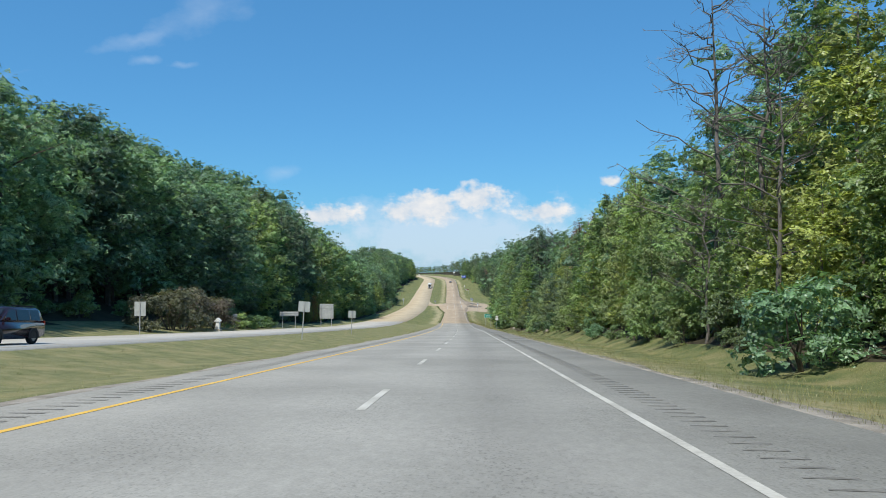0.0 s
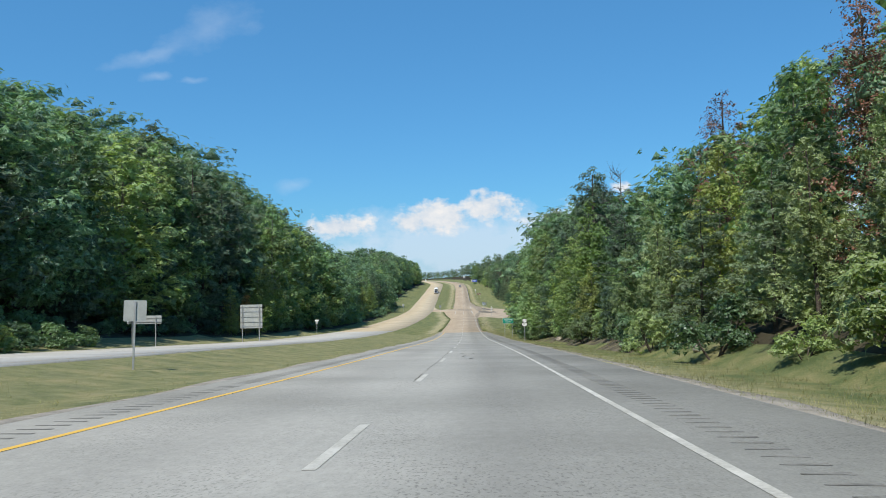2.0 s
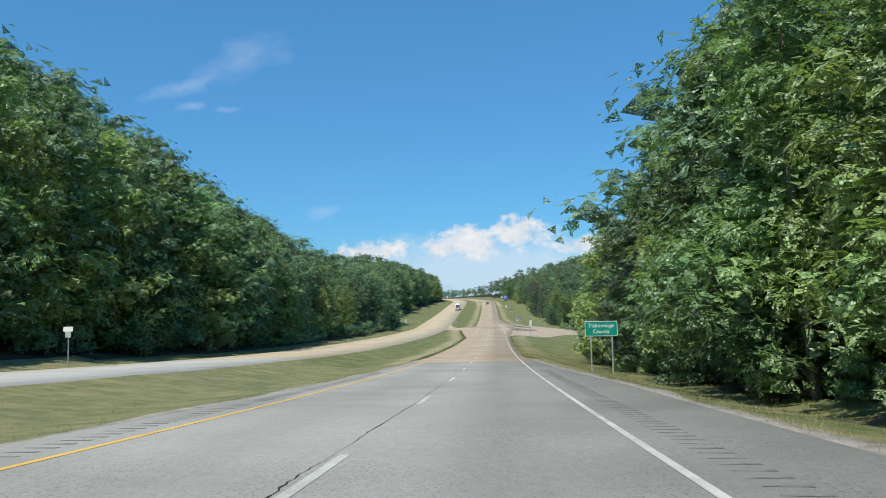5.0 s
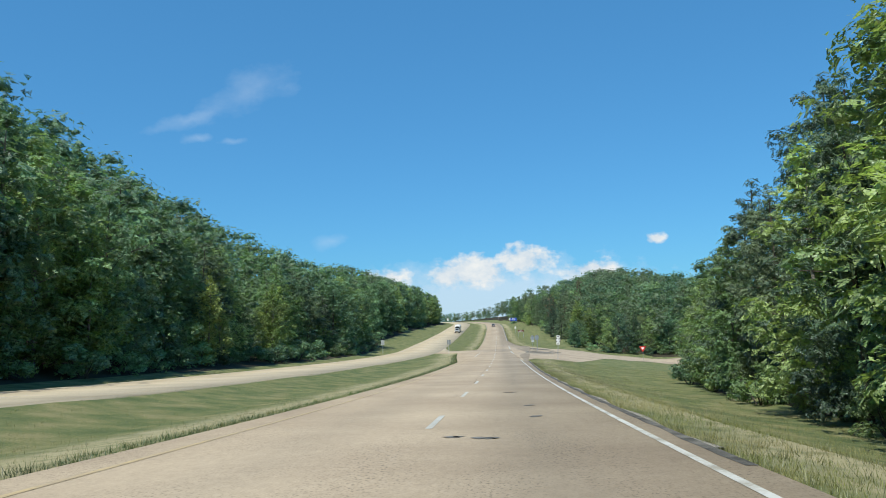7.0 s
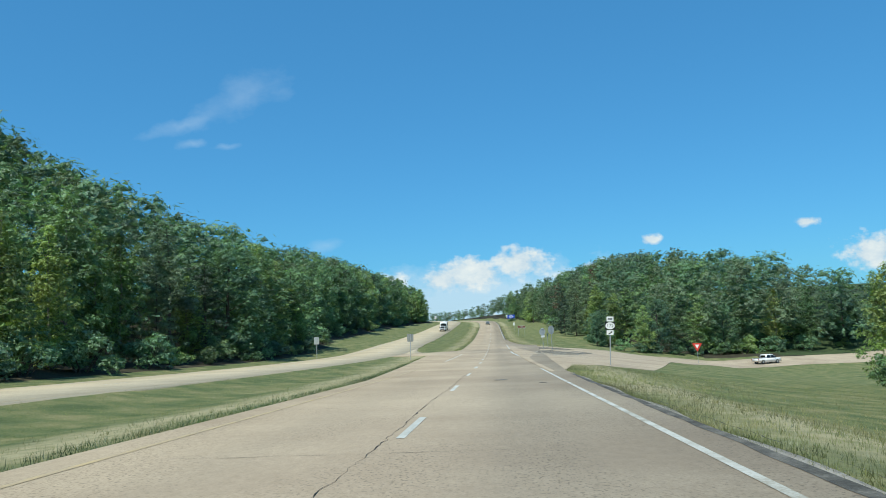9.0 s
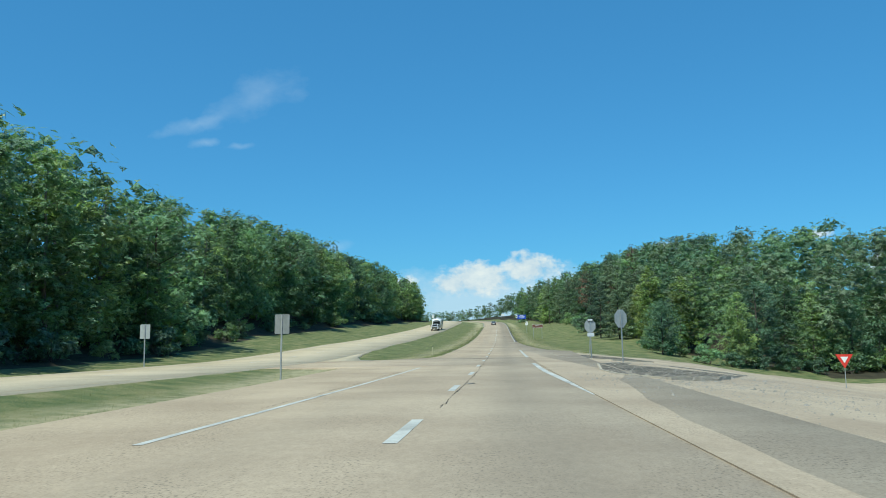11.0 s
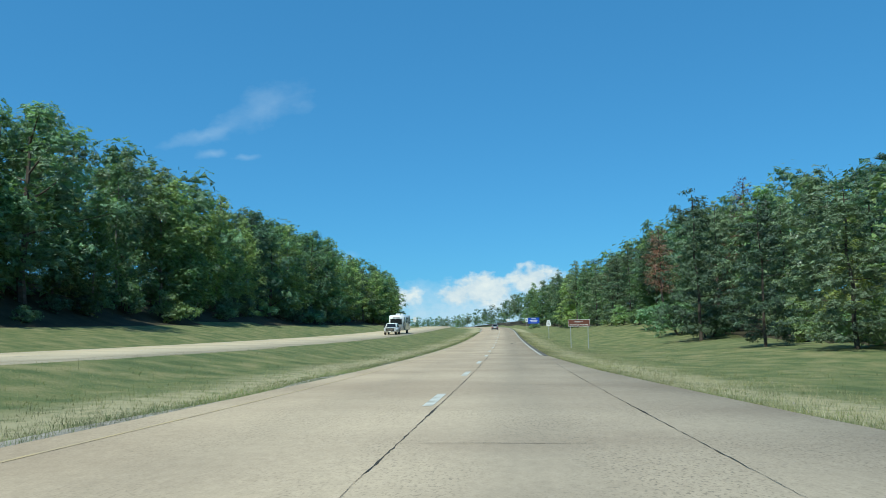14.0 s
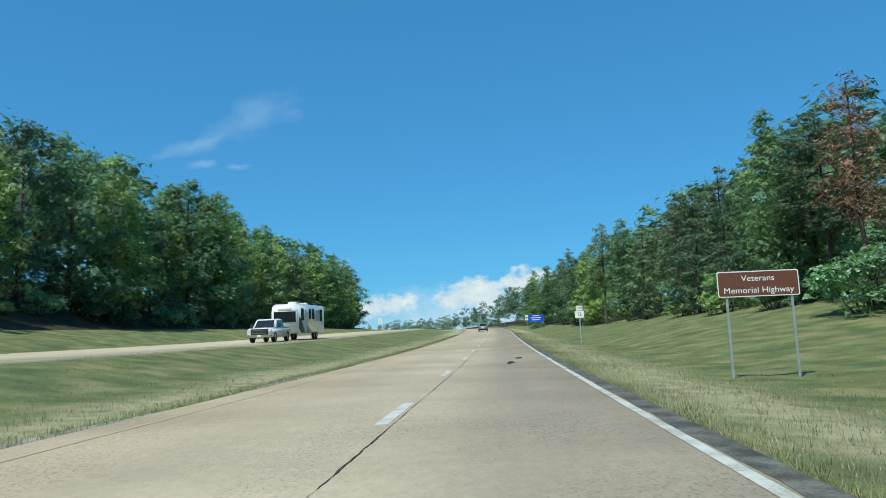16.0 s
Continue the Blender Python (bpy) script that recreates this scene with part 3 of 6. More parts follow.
# ---- the ground: one sheet to the horizon
THROAT = [(2.2, 330), (3.0, 332), (4.2, 342), (6.8, 349), (11.4, 354), (16, 372), (24, 405), (38, 440), (60, 456), (110, 468), (110, 480), (60, 469), (34, 458), (19, 446), (11, 440), (7.6, 446), (2.2, 446)]


def inside(poly, off, y):
    hit = np.zeros(np.shape(off), bool)
    for (x0, y0), (x1, y1) in zip(poly, poly[1:] + poly[:1]):
        if y0 != y1:
            hit ^= ((y0 > y) != (y1 > y)) & (off < (x1 - x0) * (y - y0) / (y1 - y0) + x0)
    return hit


def nose_left(y):
    """The rounded left side of the median's nose."""
    return np.interp(y, [421.5, 424, 430, 438, 447], [-10.8, -12.6, -13.9, -14.8, -15.4])


def beside_nose(off, y):
    return (y > 421) & (y < 447) & (off < nose_left(y)) & (off > -18)


def tree_line_left(y):
    return np.interp(y, [0, 60, 80, 112, 125, 215, 260, 400, 440, 470, 560, 640, 690, 760, 900], [-37.5, -37.5, -40.5, -40.5, -38.5, -36, -32.5, -31.5, -33.5, -38, -39.5, -36, -29.5, -30, -36])


def tree_line_right(y):
    return np.interp(y, [0, 190, 255, 296, 318, 358, 385, 400, 455, 470, 482, 525, 590, 657, 720, 800, 900],
                     [9.6, 9.6, 11.5, 14.5, 20, 32, 60, 130, 130, 40, 24, 22, 21, 17, 17, 20, 14])


g_offs = np.array([-3000, -1500, -700, -400, -250, -160, -120, -95, -80, -70, -60, -54, -50, -46, -42, -40, -38, -36, -34, -33, -32, -31, *np.arange(-30.4, -12.9, .4),
                   *np.arange(-12, -5, .5), -5.0, -3.0, 0, 1.8, *np.arange(2.2, 12.1, .45), 13, 14, 15, 16.5, 18, 20, 22, 24, 26, 28, 30, 33, 36, 40, 45, 50, 56, 62, 70, 80, 95, 110, 130, 160, 200, 260, 400, 700, 1500, 3000.0])
g_ys = np.concatenate([[-1500, -700, -300], np.arange(-200, -20, 20), np.arange(-20, 300, 4.0), np.arange(300, 520, 2.0), np.arange(520, 800, 4.0), np.arange(800, 1200, 16.0), [1200, 1500, 2200, 3200, 4600]])
gy, go = np.meshgrid(g_ys, g_offs, indexing="ij")
gz = ground_z(gy, go)
paved = ((go > pave_l(gy) + .05) & (go < pave_r(gy) - .05)) | ((go > opp_far(gy) + .1) & (go < opp_near(gy))) | (inside(THROAT, go - .9, gy) & inside(THROAT, go + .9, gy) & inside(THROAT, go, gy - 2.2) & inside(THROAT, go, gy + 2.2)) | beside_nose(go, gy)
paved &= (gy > -290) & (gy < 1190)
rng = np.random.default_rng(4)
gz += np.where(paved, -0.22, rng.normal(0, .007, gz.shape) * (np.abs(go) > 3))
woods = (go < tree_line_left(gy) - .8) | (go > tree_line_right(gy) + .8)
gz += np.where(woods, rng.normal(0, .12, gz.shape), 0)
gx = road_x(gy) + go
nr, nc = gx.shape
idx = np.arange(nr * nc).reshape(nr, nc)
quads = np.stack([idx[:-1, :-1], idx[:-1, 1:], idx[1:, 1:], idx[1:, :-1]], -1).reshape(-1, 4)
me = array_mesh("ground", np.stack([gx, gy, gz], -1).reshape(-1, 3), quads, M["grass"])
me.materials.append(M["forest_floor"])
me.materials.append(M["earth"])
cut_bank = (go > 9.0 + .5 * np.sin(gy * .31) + .4 * np.sin(gy * .83)) & (go < 12.6) & (gy > 108) & (gy < 182)
wave = .35 * np.sin(gy * .21) + .3 * np.sin(gy * .57)
edge_gap = np.minimum(np.abs(go - pave_r(gy)), np.abs(go - pave_l(gy)))
dryness = np.where(gy < 225, .8 * np.clip(1.2 - edge_gap / 2.2, 0, 1), np.exp(-((edge_gap - 2.0 - wave) / 1.5) ** 2))
dryness = np.maximum(dryness, np.where((gy < 225) & (go < 0), .32, .08))
me.attributes.new("dryness", "FLOAT", "POINT").data.foreach_set("value", dryness.reshape(-1).astype(np.float32))
me.materials.append(M["undergrowth"])
deep_woods = (go < -66) | (go > tree_line_right(gy) + 22)
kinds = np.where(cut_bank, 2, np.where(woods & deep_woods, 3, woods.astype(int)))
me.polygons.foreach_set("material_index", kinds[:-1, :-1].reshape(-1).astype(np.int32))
me.polygons.foreach_set("use_smooth", [True] * len(me.polygons))
tagged(new("ground", me), "mown green and straw-coloured grass verges running into shaded woodland floor", "ground", kind="structure")


def strip(name, ys, left, right, mat, height=0.0, thick=0.16, parent=None, label="", level=road_z, cols=2, bank=None):
    """A paved strip along the road with a skirt down to the ground."""
    ys = np.asarray(ys, float)
    lo, ro = np.broadcast_to(left(ys) if callable(left) else left, ys.shape), np.broadcast_to(right(ys) if callable(right) else right, ys.shape)
    z = level(ys) + height
    rows = []
    for k in range(cols):
        f = k / (cols - 1)
        o = lo + (ro - lo) * f
        rise = 0 if bank is None else bank(ys) * np.clip((opp_near(ys) - o) / (opp_near(ys) - opp_far(ys)), 0, 1)
        rows.append(np.stack([road_x(ys) + o, ys, z + rise], -1))
    if thick:
        rows = [rows[0] - (0.03, 0, thick)] + rows + [rows[-1] - (-0.03, 0, thick)]
    v = np.stack(rows, 1)
    n, m = v.shape[:2]
    i = np.arange(n * m).reshape(n, m)
    q = np.stack([i[:-1, :-1], i[:-1, 1:], i[1:, 1:], i[1:, :-1]], -1).reshape(-1, 4)
    me = array_mesh(name, v.reshape(-1, 3), q, mat)
    across = (v[..., 0] - road_x(v[..., 1])).reshape(-1)
    layer = me.uv_layers.new(name="UVMap")
    layer.data.foreach_set("uv", np.stack([across[q.ravel()], v[..., 1].reshape(-1)[q.ravel()]], -1).astype(np.float32).ravel())
    ob = new(name, me)
    if parent is not None:
        ob.parent = parent
    return tagged(ob, label)


def with_breaks(a, b, step, extra):
    return np.array(sorted(set(np.round(np.arange(a, b + .01, step), 2)) | {e for e in extra if a < e < b}))


SEAM = 222.0
breaks = [*PAVE_R[:, 0], *PAVE_L[:, 0]]
road_a = strip("road", with_breaks(-290, SEAM, 4, breaks), pave_l, pave_r, M["asphalt"])
tagged(road_a, "grey asphalt two-lane carriageway with paved shoulders and painted lines", "road", kind="structure")
road_b = strip("road", with_breaks(SEAM, 1190, 2, breaks), pave_l, pave_r, M["concrete"])
tagged(road_b, "sun-bleached tan two-lane carriageway with cracked joints and worn lines", "road", kind="structure")
near_opp = strip("road", np.arange(-290, 235, 4.0), opp_far, opp_near, M["pale_asphalt"], level=lambda y: road_z(y) + other_z(y))
tagged(near_opp, "pale grey opposite carriageway beyond the grass median", "road", kind="structure")
opp = strip("road", np.arange(234, 1190, 4.0), opp_far, opp_near, M["pale_pavement"], level=lambda y: road_z(y) + other_z(y), bank=opp_bank)
tagged(opp, "pale tan opposite carriageway beyond the grass median", "road", kind="structure")
tagged(strip("road", np.arange(420, 448, 1.0), lambda y: opp_near(y) - .3, lambda y: np.maximum(nose_left(y), opp_near(y) - .2), M["pale_pavement"], -.012, .16, None, "", lambda y: road_z(y) + other_z(y)), "pale pavement flaring round the nose of the median", "road", kind="structure")
# the mouth of the side road
bm = bmesh.new()
ring = [bm.verts.new((float(road_x(y)) + o, y, float(ground_z(y, o)) - 0.012)) for o, y in THROAT]
bm.faces.new(ring)
bmesh.ops.triangulate(bm, faces=bm.faces[:])
for cut in [(.0, 1.0), (1.0, .0)]:
    for c in np.arange(8, 110, 6) if cut[1] == 0 else np.arange(336, 478, 6):
        org = (0, float(c), 0) if cut[1] else (float(c), 0, 0)
        bmesh.ops.bisect_plane(bm, geom=bm.verts[:] + bm.edges[:] + bm.faces[:], plane_co=org, plane_no=(0, 1, 0) if cut[1] else (1, 0, 0))
for v in bm.verts:
    v.co.z = float(ground_z(v.co.y, v.co.x - float(road_x(v.co.y)))) + 0.02
rim = [e for e in bm.edges if len(e.link_faces) == 1]
skirt = bmesh.ops.extrude_edge_only(bm, edges=rim)
for v in skirt["geom"]:
    if isinstance(v, bmesh.types.BMVert):
        v.co.z -= .3
me = bpy.data.meshes.new("road")
lay = bm.loops.layers.uv.new("UVMap")
for face in bm.faces:
    for lp in face.loops:
        lp[lay].uv = (lp.vert.co.x + 60, lp.vert.co.y)
bm.to_mesh(me), bm.free()
me.materials.append(M["concrete"])
tagged(new("road", me), "tan paved mouth of a side road fanning out from the highway", "road", kind="structure")


# loose stone and dust along the outer edges
for y0, y1, fl, fr in ((-20, 230, pave_r, lambda y: pave_r(y) + .45 + .2 * np.sin(y * .7) * np.sin(y * .23)), (-20, 230, lambda y: pave_l(y) - .4 - .15 * np.sin(y * .6), pave_l), (240, 330, pave_r, lambda y: pave_r(y) + .12 + .08 * np.sin(y * .9)),
                       (440, 700, lambda y: pave_l(y) - .3 - .2 * np.sin(y * .4), pave_l)):
    tagged(strip("gravel_edge", np.arange(y0, y1, 1.0), fl, fr, M["gravel"], -.02, .1), "loose pale gravel along the pavement edge", "gravel", kind="structure")


for y0, y1, o0, o1 in ((238, 328, -.15, lambda y: pave_r(y) + .01), (500, 700, -.30, lambda y: pave_r(y) + .01)):
    tagged(strip("worn_edge", np.arange(y0, y1, 1.0), lambda y: pave_r(y) + o0 + .03 * np.sin(y * 1.3) * np.sin(y * .37) + .02 * np.sin(y * 3.7), o1, M["worn_edge"], .004, 0, road_b), "dark worn strip outside the edge line")


# painted lines
def line(road, name, y0, y1, off, width, mat, level=road_z, label="", step=4.0, bank=None):
    return strip(name, np.linspace(y0, y1, max(2, int((y1 - y0) / step) + 1)), off - width / 2, off + width / 2, mat, 0.005, 0, road, label, level, bank=bank)


EDGE, CENTRE, YELLOW = 2.05, -1.61, -5.27
line(road_a, "edge_line", -280, SEAM, EDGE, .115, M["white_line"], label="solid white edge line")
line(road_a, "yellow_line", -280, SEAM, YELLOW, .12, M["yellow_line"], label="solid yellow edge line")
line(road_b, "edge_line", SEAM, 336, EDGE, .115, M["worn_white"], label="worn white edge line")
tagged(strip("edge_line", np.linspace(376, 408, 12), lambda y: np.interp(y, [376, 394], [2.22, 1.85]) - .14, lambda y: np.interp(y, [376, 394], [2.22, 1.85]) + .13, M["white_line"], .005, 0, road_b), "broad white turning line")
line(road_b, "edge_line", 424.5, 453, EDGE - .05, .24, M["worn_white"], label="worn white edge line")
line(road_b, "edge_line", 501.5, 900, EDGE, .14, M["worn_white"], label="worn white edge line")
line(road_b, "yellow_line", SEAM, 345, YELLOW, .11, M["faded_yellow"], label="faded yellow edge line")
line(road_b, "turn_line", 366, 402, YELLOW + .25, .14, M["white_line"], label="thin white turning lane line")
line(road_b, "yellow_line", 436, 900, YELLOW - .2, .07, M["faded_yellow"], label="nearly worn off yellow edge line")
for first, road, a, b in ((-1.28 - 12.19 * 20, road_a, -250, 220), (-0.19, road_b, 222, 360), (0.40, road_b, 362, 880)):
    k = math.ceil((a - first) / 12.19)
    while first + 12.19 * k < b:
        y0 = first + 12.19 * k
        line(road, "lane_dash", y0, y0 + 3.4, CENTRE + (0 if y0 < 222 else rng.normal(0, .02)), .13 if y0 < 340 else .2, M["white_line" if y0 < 420 else "worn_white"], step=1.7)
        k += 1
opp_level = lambda y: road_z(y) + other_z(y)
opp_ys = np.arange(-280, 900, 4.0)
tagged(strip("edge_line", opp_ys, lambda y: opp_far(y) + .85, lambda y: opp_far(y) + .98, M["white_line"], .005, 0, opp, "", opp_level, bank=opp_bank), "worn white edge line")
tagged(strip("yellow_line", opp_ys, lambda y: opp_near(y) - 1.3, lambda y: opp_near(y) - 1.19, M["faded_yellow"], .005, 0, opp, "", opp_level, bank=opp_bank), "faded yellow edge line")
for k in range(-10, 70):
    line(opp, "lane_dash", 12.19 * k + 5, 12.19 * k + 8.2, float(opp_near(12.19 * k + 6.5) + opp_far(12.19 * k + 6.5)) / 2 - .2, .12, M["white_line"], opp_level, step=1.6, bank=opp_bank)


def ribbon(name, pts, width, mat, parent, label="", height=0.007):
    """A thin uneven ribbon on the pavement: a crack, a seal or a stain. pts: off, y."""
    pts = np.array(pts, float)
    t = np.gradient(pts, axis=0)
    nrm = np.stack([t[:, 1], -t[:, 0]], -1) / (np.linalg.norm(t, axis=1)[:, None] + 1e-9)
    w = np.broadcast_to(width, len(pts))[:, None] / 2
    v = []
    for s in (-1, 1):
        q = pts + nrm * w * s
        v.append(np.stack([road_x(q[:, 1]) + q[:, 0], q[:, 1], road_z(q[:, 1]) + height], -1))
    v = np.stack(v, 1)
    n = len(pts)
    i = np.arange(2 * n).reshape(n, 2)
    ob = new(name, array_mesh(name, v.reshape(-1, 3), np.stack([i[:-1, 0], i[:-1, 1], i[1:, 1], i[1:, 0]], -1), mat))
    ob.parent = parent
    return tagged(ob, label)


def wander(y0, y1, off, amount, step=.16):
    ys = np.arange(y0, y1, step)
    w = np.cumsum(rng.normal(0, amount, len(ys)))
    return np.stack([off + .6 * (w - np.linspace(0, w[-1], len(ys))) + rng.normal(0, .006 if amount < .005 else .014, len(ys)), ys], -1)


for y0, y1, off, wd in ((40, 62, -1.75, .025), (84, 120, -1.72, .03), (150, 215, -1.78, .03), (268, 330, -1.75, .03), (372, 420, -1.45, .05), (420, 452, -1.40, .07), (452, 500, -1.42, .045),
                        (500, 640, -1.44, .03), (376, 424, 2.42, .04), (424, 455, 2.3, .03), (455, 487, 2.15, .03), (372, 400, -5.3, .03), (425, 455, -5.9, .03), (300, 330, 3.05, .03)):
    p = wander(y0, y1, off, .009 if y0 < 452 else .002)
    ribbon("crack", p, (np.abs(rng.normal(0, wd, len(p))) * (.3 if y1 < 340 else .36) * (1 + np.sin(p[:, 1] * .9) * np.sin(p[:, 1] * .37)) + .003), M["tar"], road_a if y1 < SEAM else road_b, "dark open joint crack")
for y in (236, 251, 279, 303, 311, 335, 352, 386, 392, 408, 419, 428, 441.5, 447, 458.2, 470.4, 482.5, 494.6, 505.2, 519, 531, 543, 556, 568, 581, 594):
    a, b = sorted(rng.uniform(-5.2, 2.0, 2))
    a, b = (a, b) if b - a > 2 else (-5.2, -1.5)
    xs = np.arange(a, b, .3)
    p = np.stack([xs, y + np.cumsum(rng.normal(0, .02, len(xs)))], -1)
    ribbon("crack", p, np.abs(rng.normal(0, .009, len(p))) + .002, M["tar"], road_b, "thin transverse crack")
p = np.stack([np.linspace(-1.7, 2.1, 20), 507.0 + .25 * np.sin(np.linspace(0, 3, 20)) + rng.normal(0, .02, 20)], -1)
ribbon("crack", p, .11, M["tar"], road_b, "sealed transverse crack")
for off, y, ln, wd in ((-.9, 44.6, .5, .22), (-.85, 101.5, 1.6, .12), (-.5, 98.5, 1.4, .12), (-1.0, 106, .9, .14), (-.4, 106, .8, .1), (-.9, 111, .8, .15), (-.1, 258, .35, .5), (-.6, 241.5, .25, .4), (-1.1, 241.8, .22, .3),
                       (.4, 543, 2.6, .3), (.8, 548, 1.6, .35), (-1.3, 382.2, .8, .25), (-.2, 323, .6, .6), (.4, 246, .4, .25), (.4, 250, .4, .25), (1.2, 320, .2, .3)):
    n = 9
    s = np.linspace(0, 1, n)
    p = np.stack([off + rng.normal(0, .03, n) + .12 * s, y + ln * s], -1)
    ribbon("patch", p, wd * np.sin(np.pi * (s * .9 + .05)) * rng.uniform(.7, 1.2, n) + .01, M["scuff" if y < 400 else "tar"], road_a if y < SEAM else road_b, "dark scuffed tar patch", .009)

# rumble grooves on both shoulders of the asphalt stretch
for o0, o1 in ((2.52, 2.95), (-6.25, -5.75)):
    ys = np.arange(-10, 205, .45)
    v = np.stack([np.stack([road_x(ys + d) + o, ys + d, road_z(ys + d) + .004], -1) for o, d in ((o0, .05), (o1, 0), (o1, .13), (o0, .09))], 1)
    ob = new("rumble_grooves", array_mesh("rumble_grooves", v.reshape(-1, 3), np.arange(4 * len(ys)).reshape(-1, 4), M["rumble"]))
    ob.parent = road_a
    tagged(ob, "row of worn milled rumble grooves", kind="stuff")

# traffic islands of broken asphalt with kerbs
def island(poly, name_label):
    holder = thing("traffic_island", Matrix(), name_label, "traffic island", "traffic islands at the junction")
    bm = bmesh.new()
    top = [bm.verts.new((float(road_x(y)) + o, y, float(ground_z(y, o)) + .03)) for o, y in poly]
    low = [bm.verts.new(v.co - Vector((0, 0, .3))) for v in top]
    bm.faces.new(top)
    n = len(poly)
    for i in range(n):
        bm.faces.new((top[i], low[i], low[(i + 1) % n], top[(i + 1) % n]))
    bmesh.ops.recalc_face_normals(bm, faces=bm.faces[:])
    part("surface", bm, M["dark_asphalt"], holder, "dark crumbling asphalt surface")
    for (o0, y0), (o1, y1) in zip(poly, poly[1:] + poly[:1]):
        a, b = at(o0, y0), at(o1, y1)
        d = (b - a)
        ln = d.length
        bm = box_bm(0, ln, -.07, .07, -.2, .055, .025)
        ob = part("kerb", bm, M["kerb"], holder, "chipped tan concrete kerb")
        ob.matrix_local = Matrix.LocRotScale(a, Euler((0, -math.asin(d.z / ln), math.atan2(d.y, d.x))), None)
    return holder


island([(4.6, 389), (4.5, 394), (5.6, 404.5), (7.6, 409.5), (11, 409), (13, 405), (12, 397), (8.5, 389), (6.0, 386)], "traffic island of dark cracked asphalt inside a broken kerb")
island([(4.7, 436.5), (4.8, 426), (5.8, 420.6), (8.5, 420), (12.5, 424), (11.5, 430), (8.5, 436)], "traffic island of dark asphalt beside the stop line, kerbed")


# ---- trees
def unit(v):
    return v / (np.linalg.norm(v, axis=-1, keepdims=True) + 1e-9)


def crown_arrays(r, centres, radii, n, size, aspect=.75, lift=.35, droop=0.0, core=.4, squash=.8, hug=.35):
    """Three-cornered leaf sprays through the outer part of many clumps, over small dark cores. Returns vertices and triangles."""
    wts = radii ** 2
    k = r.choice(len(radii), n, p=wts / wts.sum())
    d = unit(r.normal(size=(n, 3)) + (0, 0, lift))
    pos = centres[k] + d * (radii[k] * (1.12 - .62 * r.uniform(0, 1, n) ** 1.7))[:, None] * (1, 1, squash)
    nrm = unit(d + r.normal(0, .42, (n, 3)) + (0, 0, hug))
    tan = unit(np.cross(nrm, r.normal(size=(n, 3))))
    tan[:, 2] -= droop
    tan = unit(tan)
    bit = np.cross(nrm, tan)
    ln = (size * r.uniform(.6, 1.35, n))[:, None]
    v = np.stack([pos + ln * (tan * math.cos(a) + bit * aspect * math.sin(a)) * r.uniform(.75, 1.25, (n, 1)) + nrm * ln * r.uniform(-.15, .15, (n, 1)) for a in (0, 2.1, 4.2)], 1).reshape(-1, 3)
    f = np.arange(3 * n).reshape(-1, 3)
    if core:
        # a leaf mass inside each clump keeps it from being seen through
        m = len(radii)
        tip = np.array([(1, 0, -.4), (-.5, .87, -.4), (-.5, -.87, -.4), (0, 0, 1.0)])
        cv = centres[:, None] + tip[None] * (radii * core * 1.3)[:, None, None] * r.uniform(.75, 1.25, (m, 4, 1)) * (1, 1, squash)
        tri = np.array([(0, 1, 3), (1, 2, 3), (2, 0, 3), (1, 0, 2)])
        ci = (tri[None] + np.arange(m)[:, None, None] * 4 + len(v)).reshape(-1, 3)
        v, f = np.concatenate([v, cv.reshape(-1, 3)]), np.concatenate([f, ci], 0)
    return v, f


# habit of each kind: boughs, lowest bough, spread, rise of a bough, clump size, clumps on a bough (all by the tree's height)
HABIT = {"oak": (32, .08, .29, .55, .088, 3), "gum": (44, .05, .20, .50, .068, 2), "pine": (32, .34, .16, .20, .052, 2), "plume": (46, .04, .26, .12, .046, 3), "cedar": (44, .02, .19, .75, .052, 2)}


def clumps(r, kind, h):
    """Centres and radii of the leaf clumps of a tree h metres high, set along its boughs, and the boughs themselves."""
    if kind == "shrub":
        n = 16
        t, a = r.uniform(0, 1, n), r.uniform(0, 2 * np.pi, n)
        q = .5 * h * np.sqrt(1 - t * .8) * np.sqrt(r.uniform(.25, 1, n))
        return np.stack([q * np.cos(a), q * np.sin(a), h * (.15 + .7 * t)], -1), h * r.uniform(.14, .24, n), []
    n, lo, wide, rise, size, per = HABIT[kind]
    t = (np.arange(n) + r.uniform(0, .9, n)) / n
    a = np.arange(n) * 2.4 + r.normal(0, .35, n)
    shape = {"oak": np.sin(np.pi * np.clip(.24 + .70 * t, 0, 1)) ** .55, "gum": (1 - t ** 1.5) ** .85 * (.6 + .4 * np.minimum(1, t * 5)), "pine": (1 - t ** 2.2) ** .7 * (.55 + .45 * np.minimum(1, t * 3)),
             "plume": (1 - t ** 1.35) ** .8 * (.72 + .28 * np.minimum(1, t * 4)), "cedar": (1 - t) ** .75}[kind]
    ln = wide * h * shape * r.uniform(.72, 1.1, n) + .012 * h
    lean = r.normal(0, .025, 2)
    cs, rs, boughs = [], [], []
    for i in range(n):
        z0 = h * (lo + (.93 - lo) * t[i])
        way = np.array([math.cos(a[i]), math.sin(a[i]), 0])
        root = np.array([lean[0] * z0, lean[1] * z0, z0 - .4 * rise * ln[i]])
        for f in (np.linspace(.42, 1, per) if ln[i] > .07 * h else (.8,)):
            p = root + way * ln[i] * f + np.array([*r.normal(0, .025 * h, 2), rise * ln[i] * f * (1.25 - .45 * f) + r.normal(0, .008 * h)])
            cs.append(p), rs.append(h * size * r.uniform(.75, 1.3) * (1.2 - .35 * f) * (1.1 - .35 * t[i]))
        boughs.append((root, cs[-1]))
    cs.append(np.array([lean[0] * h, lean[1] * h, h * .95])), rs.append(h * size * .6)
    return np.array(cs), np.array(rs), boughs


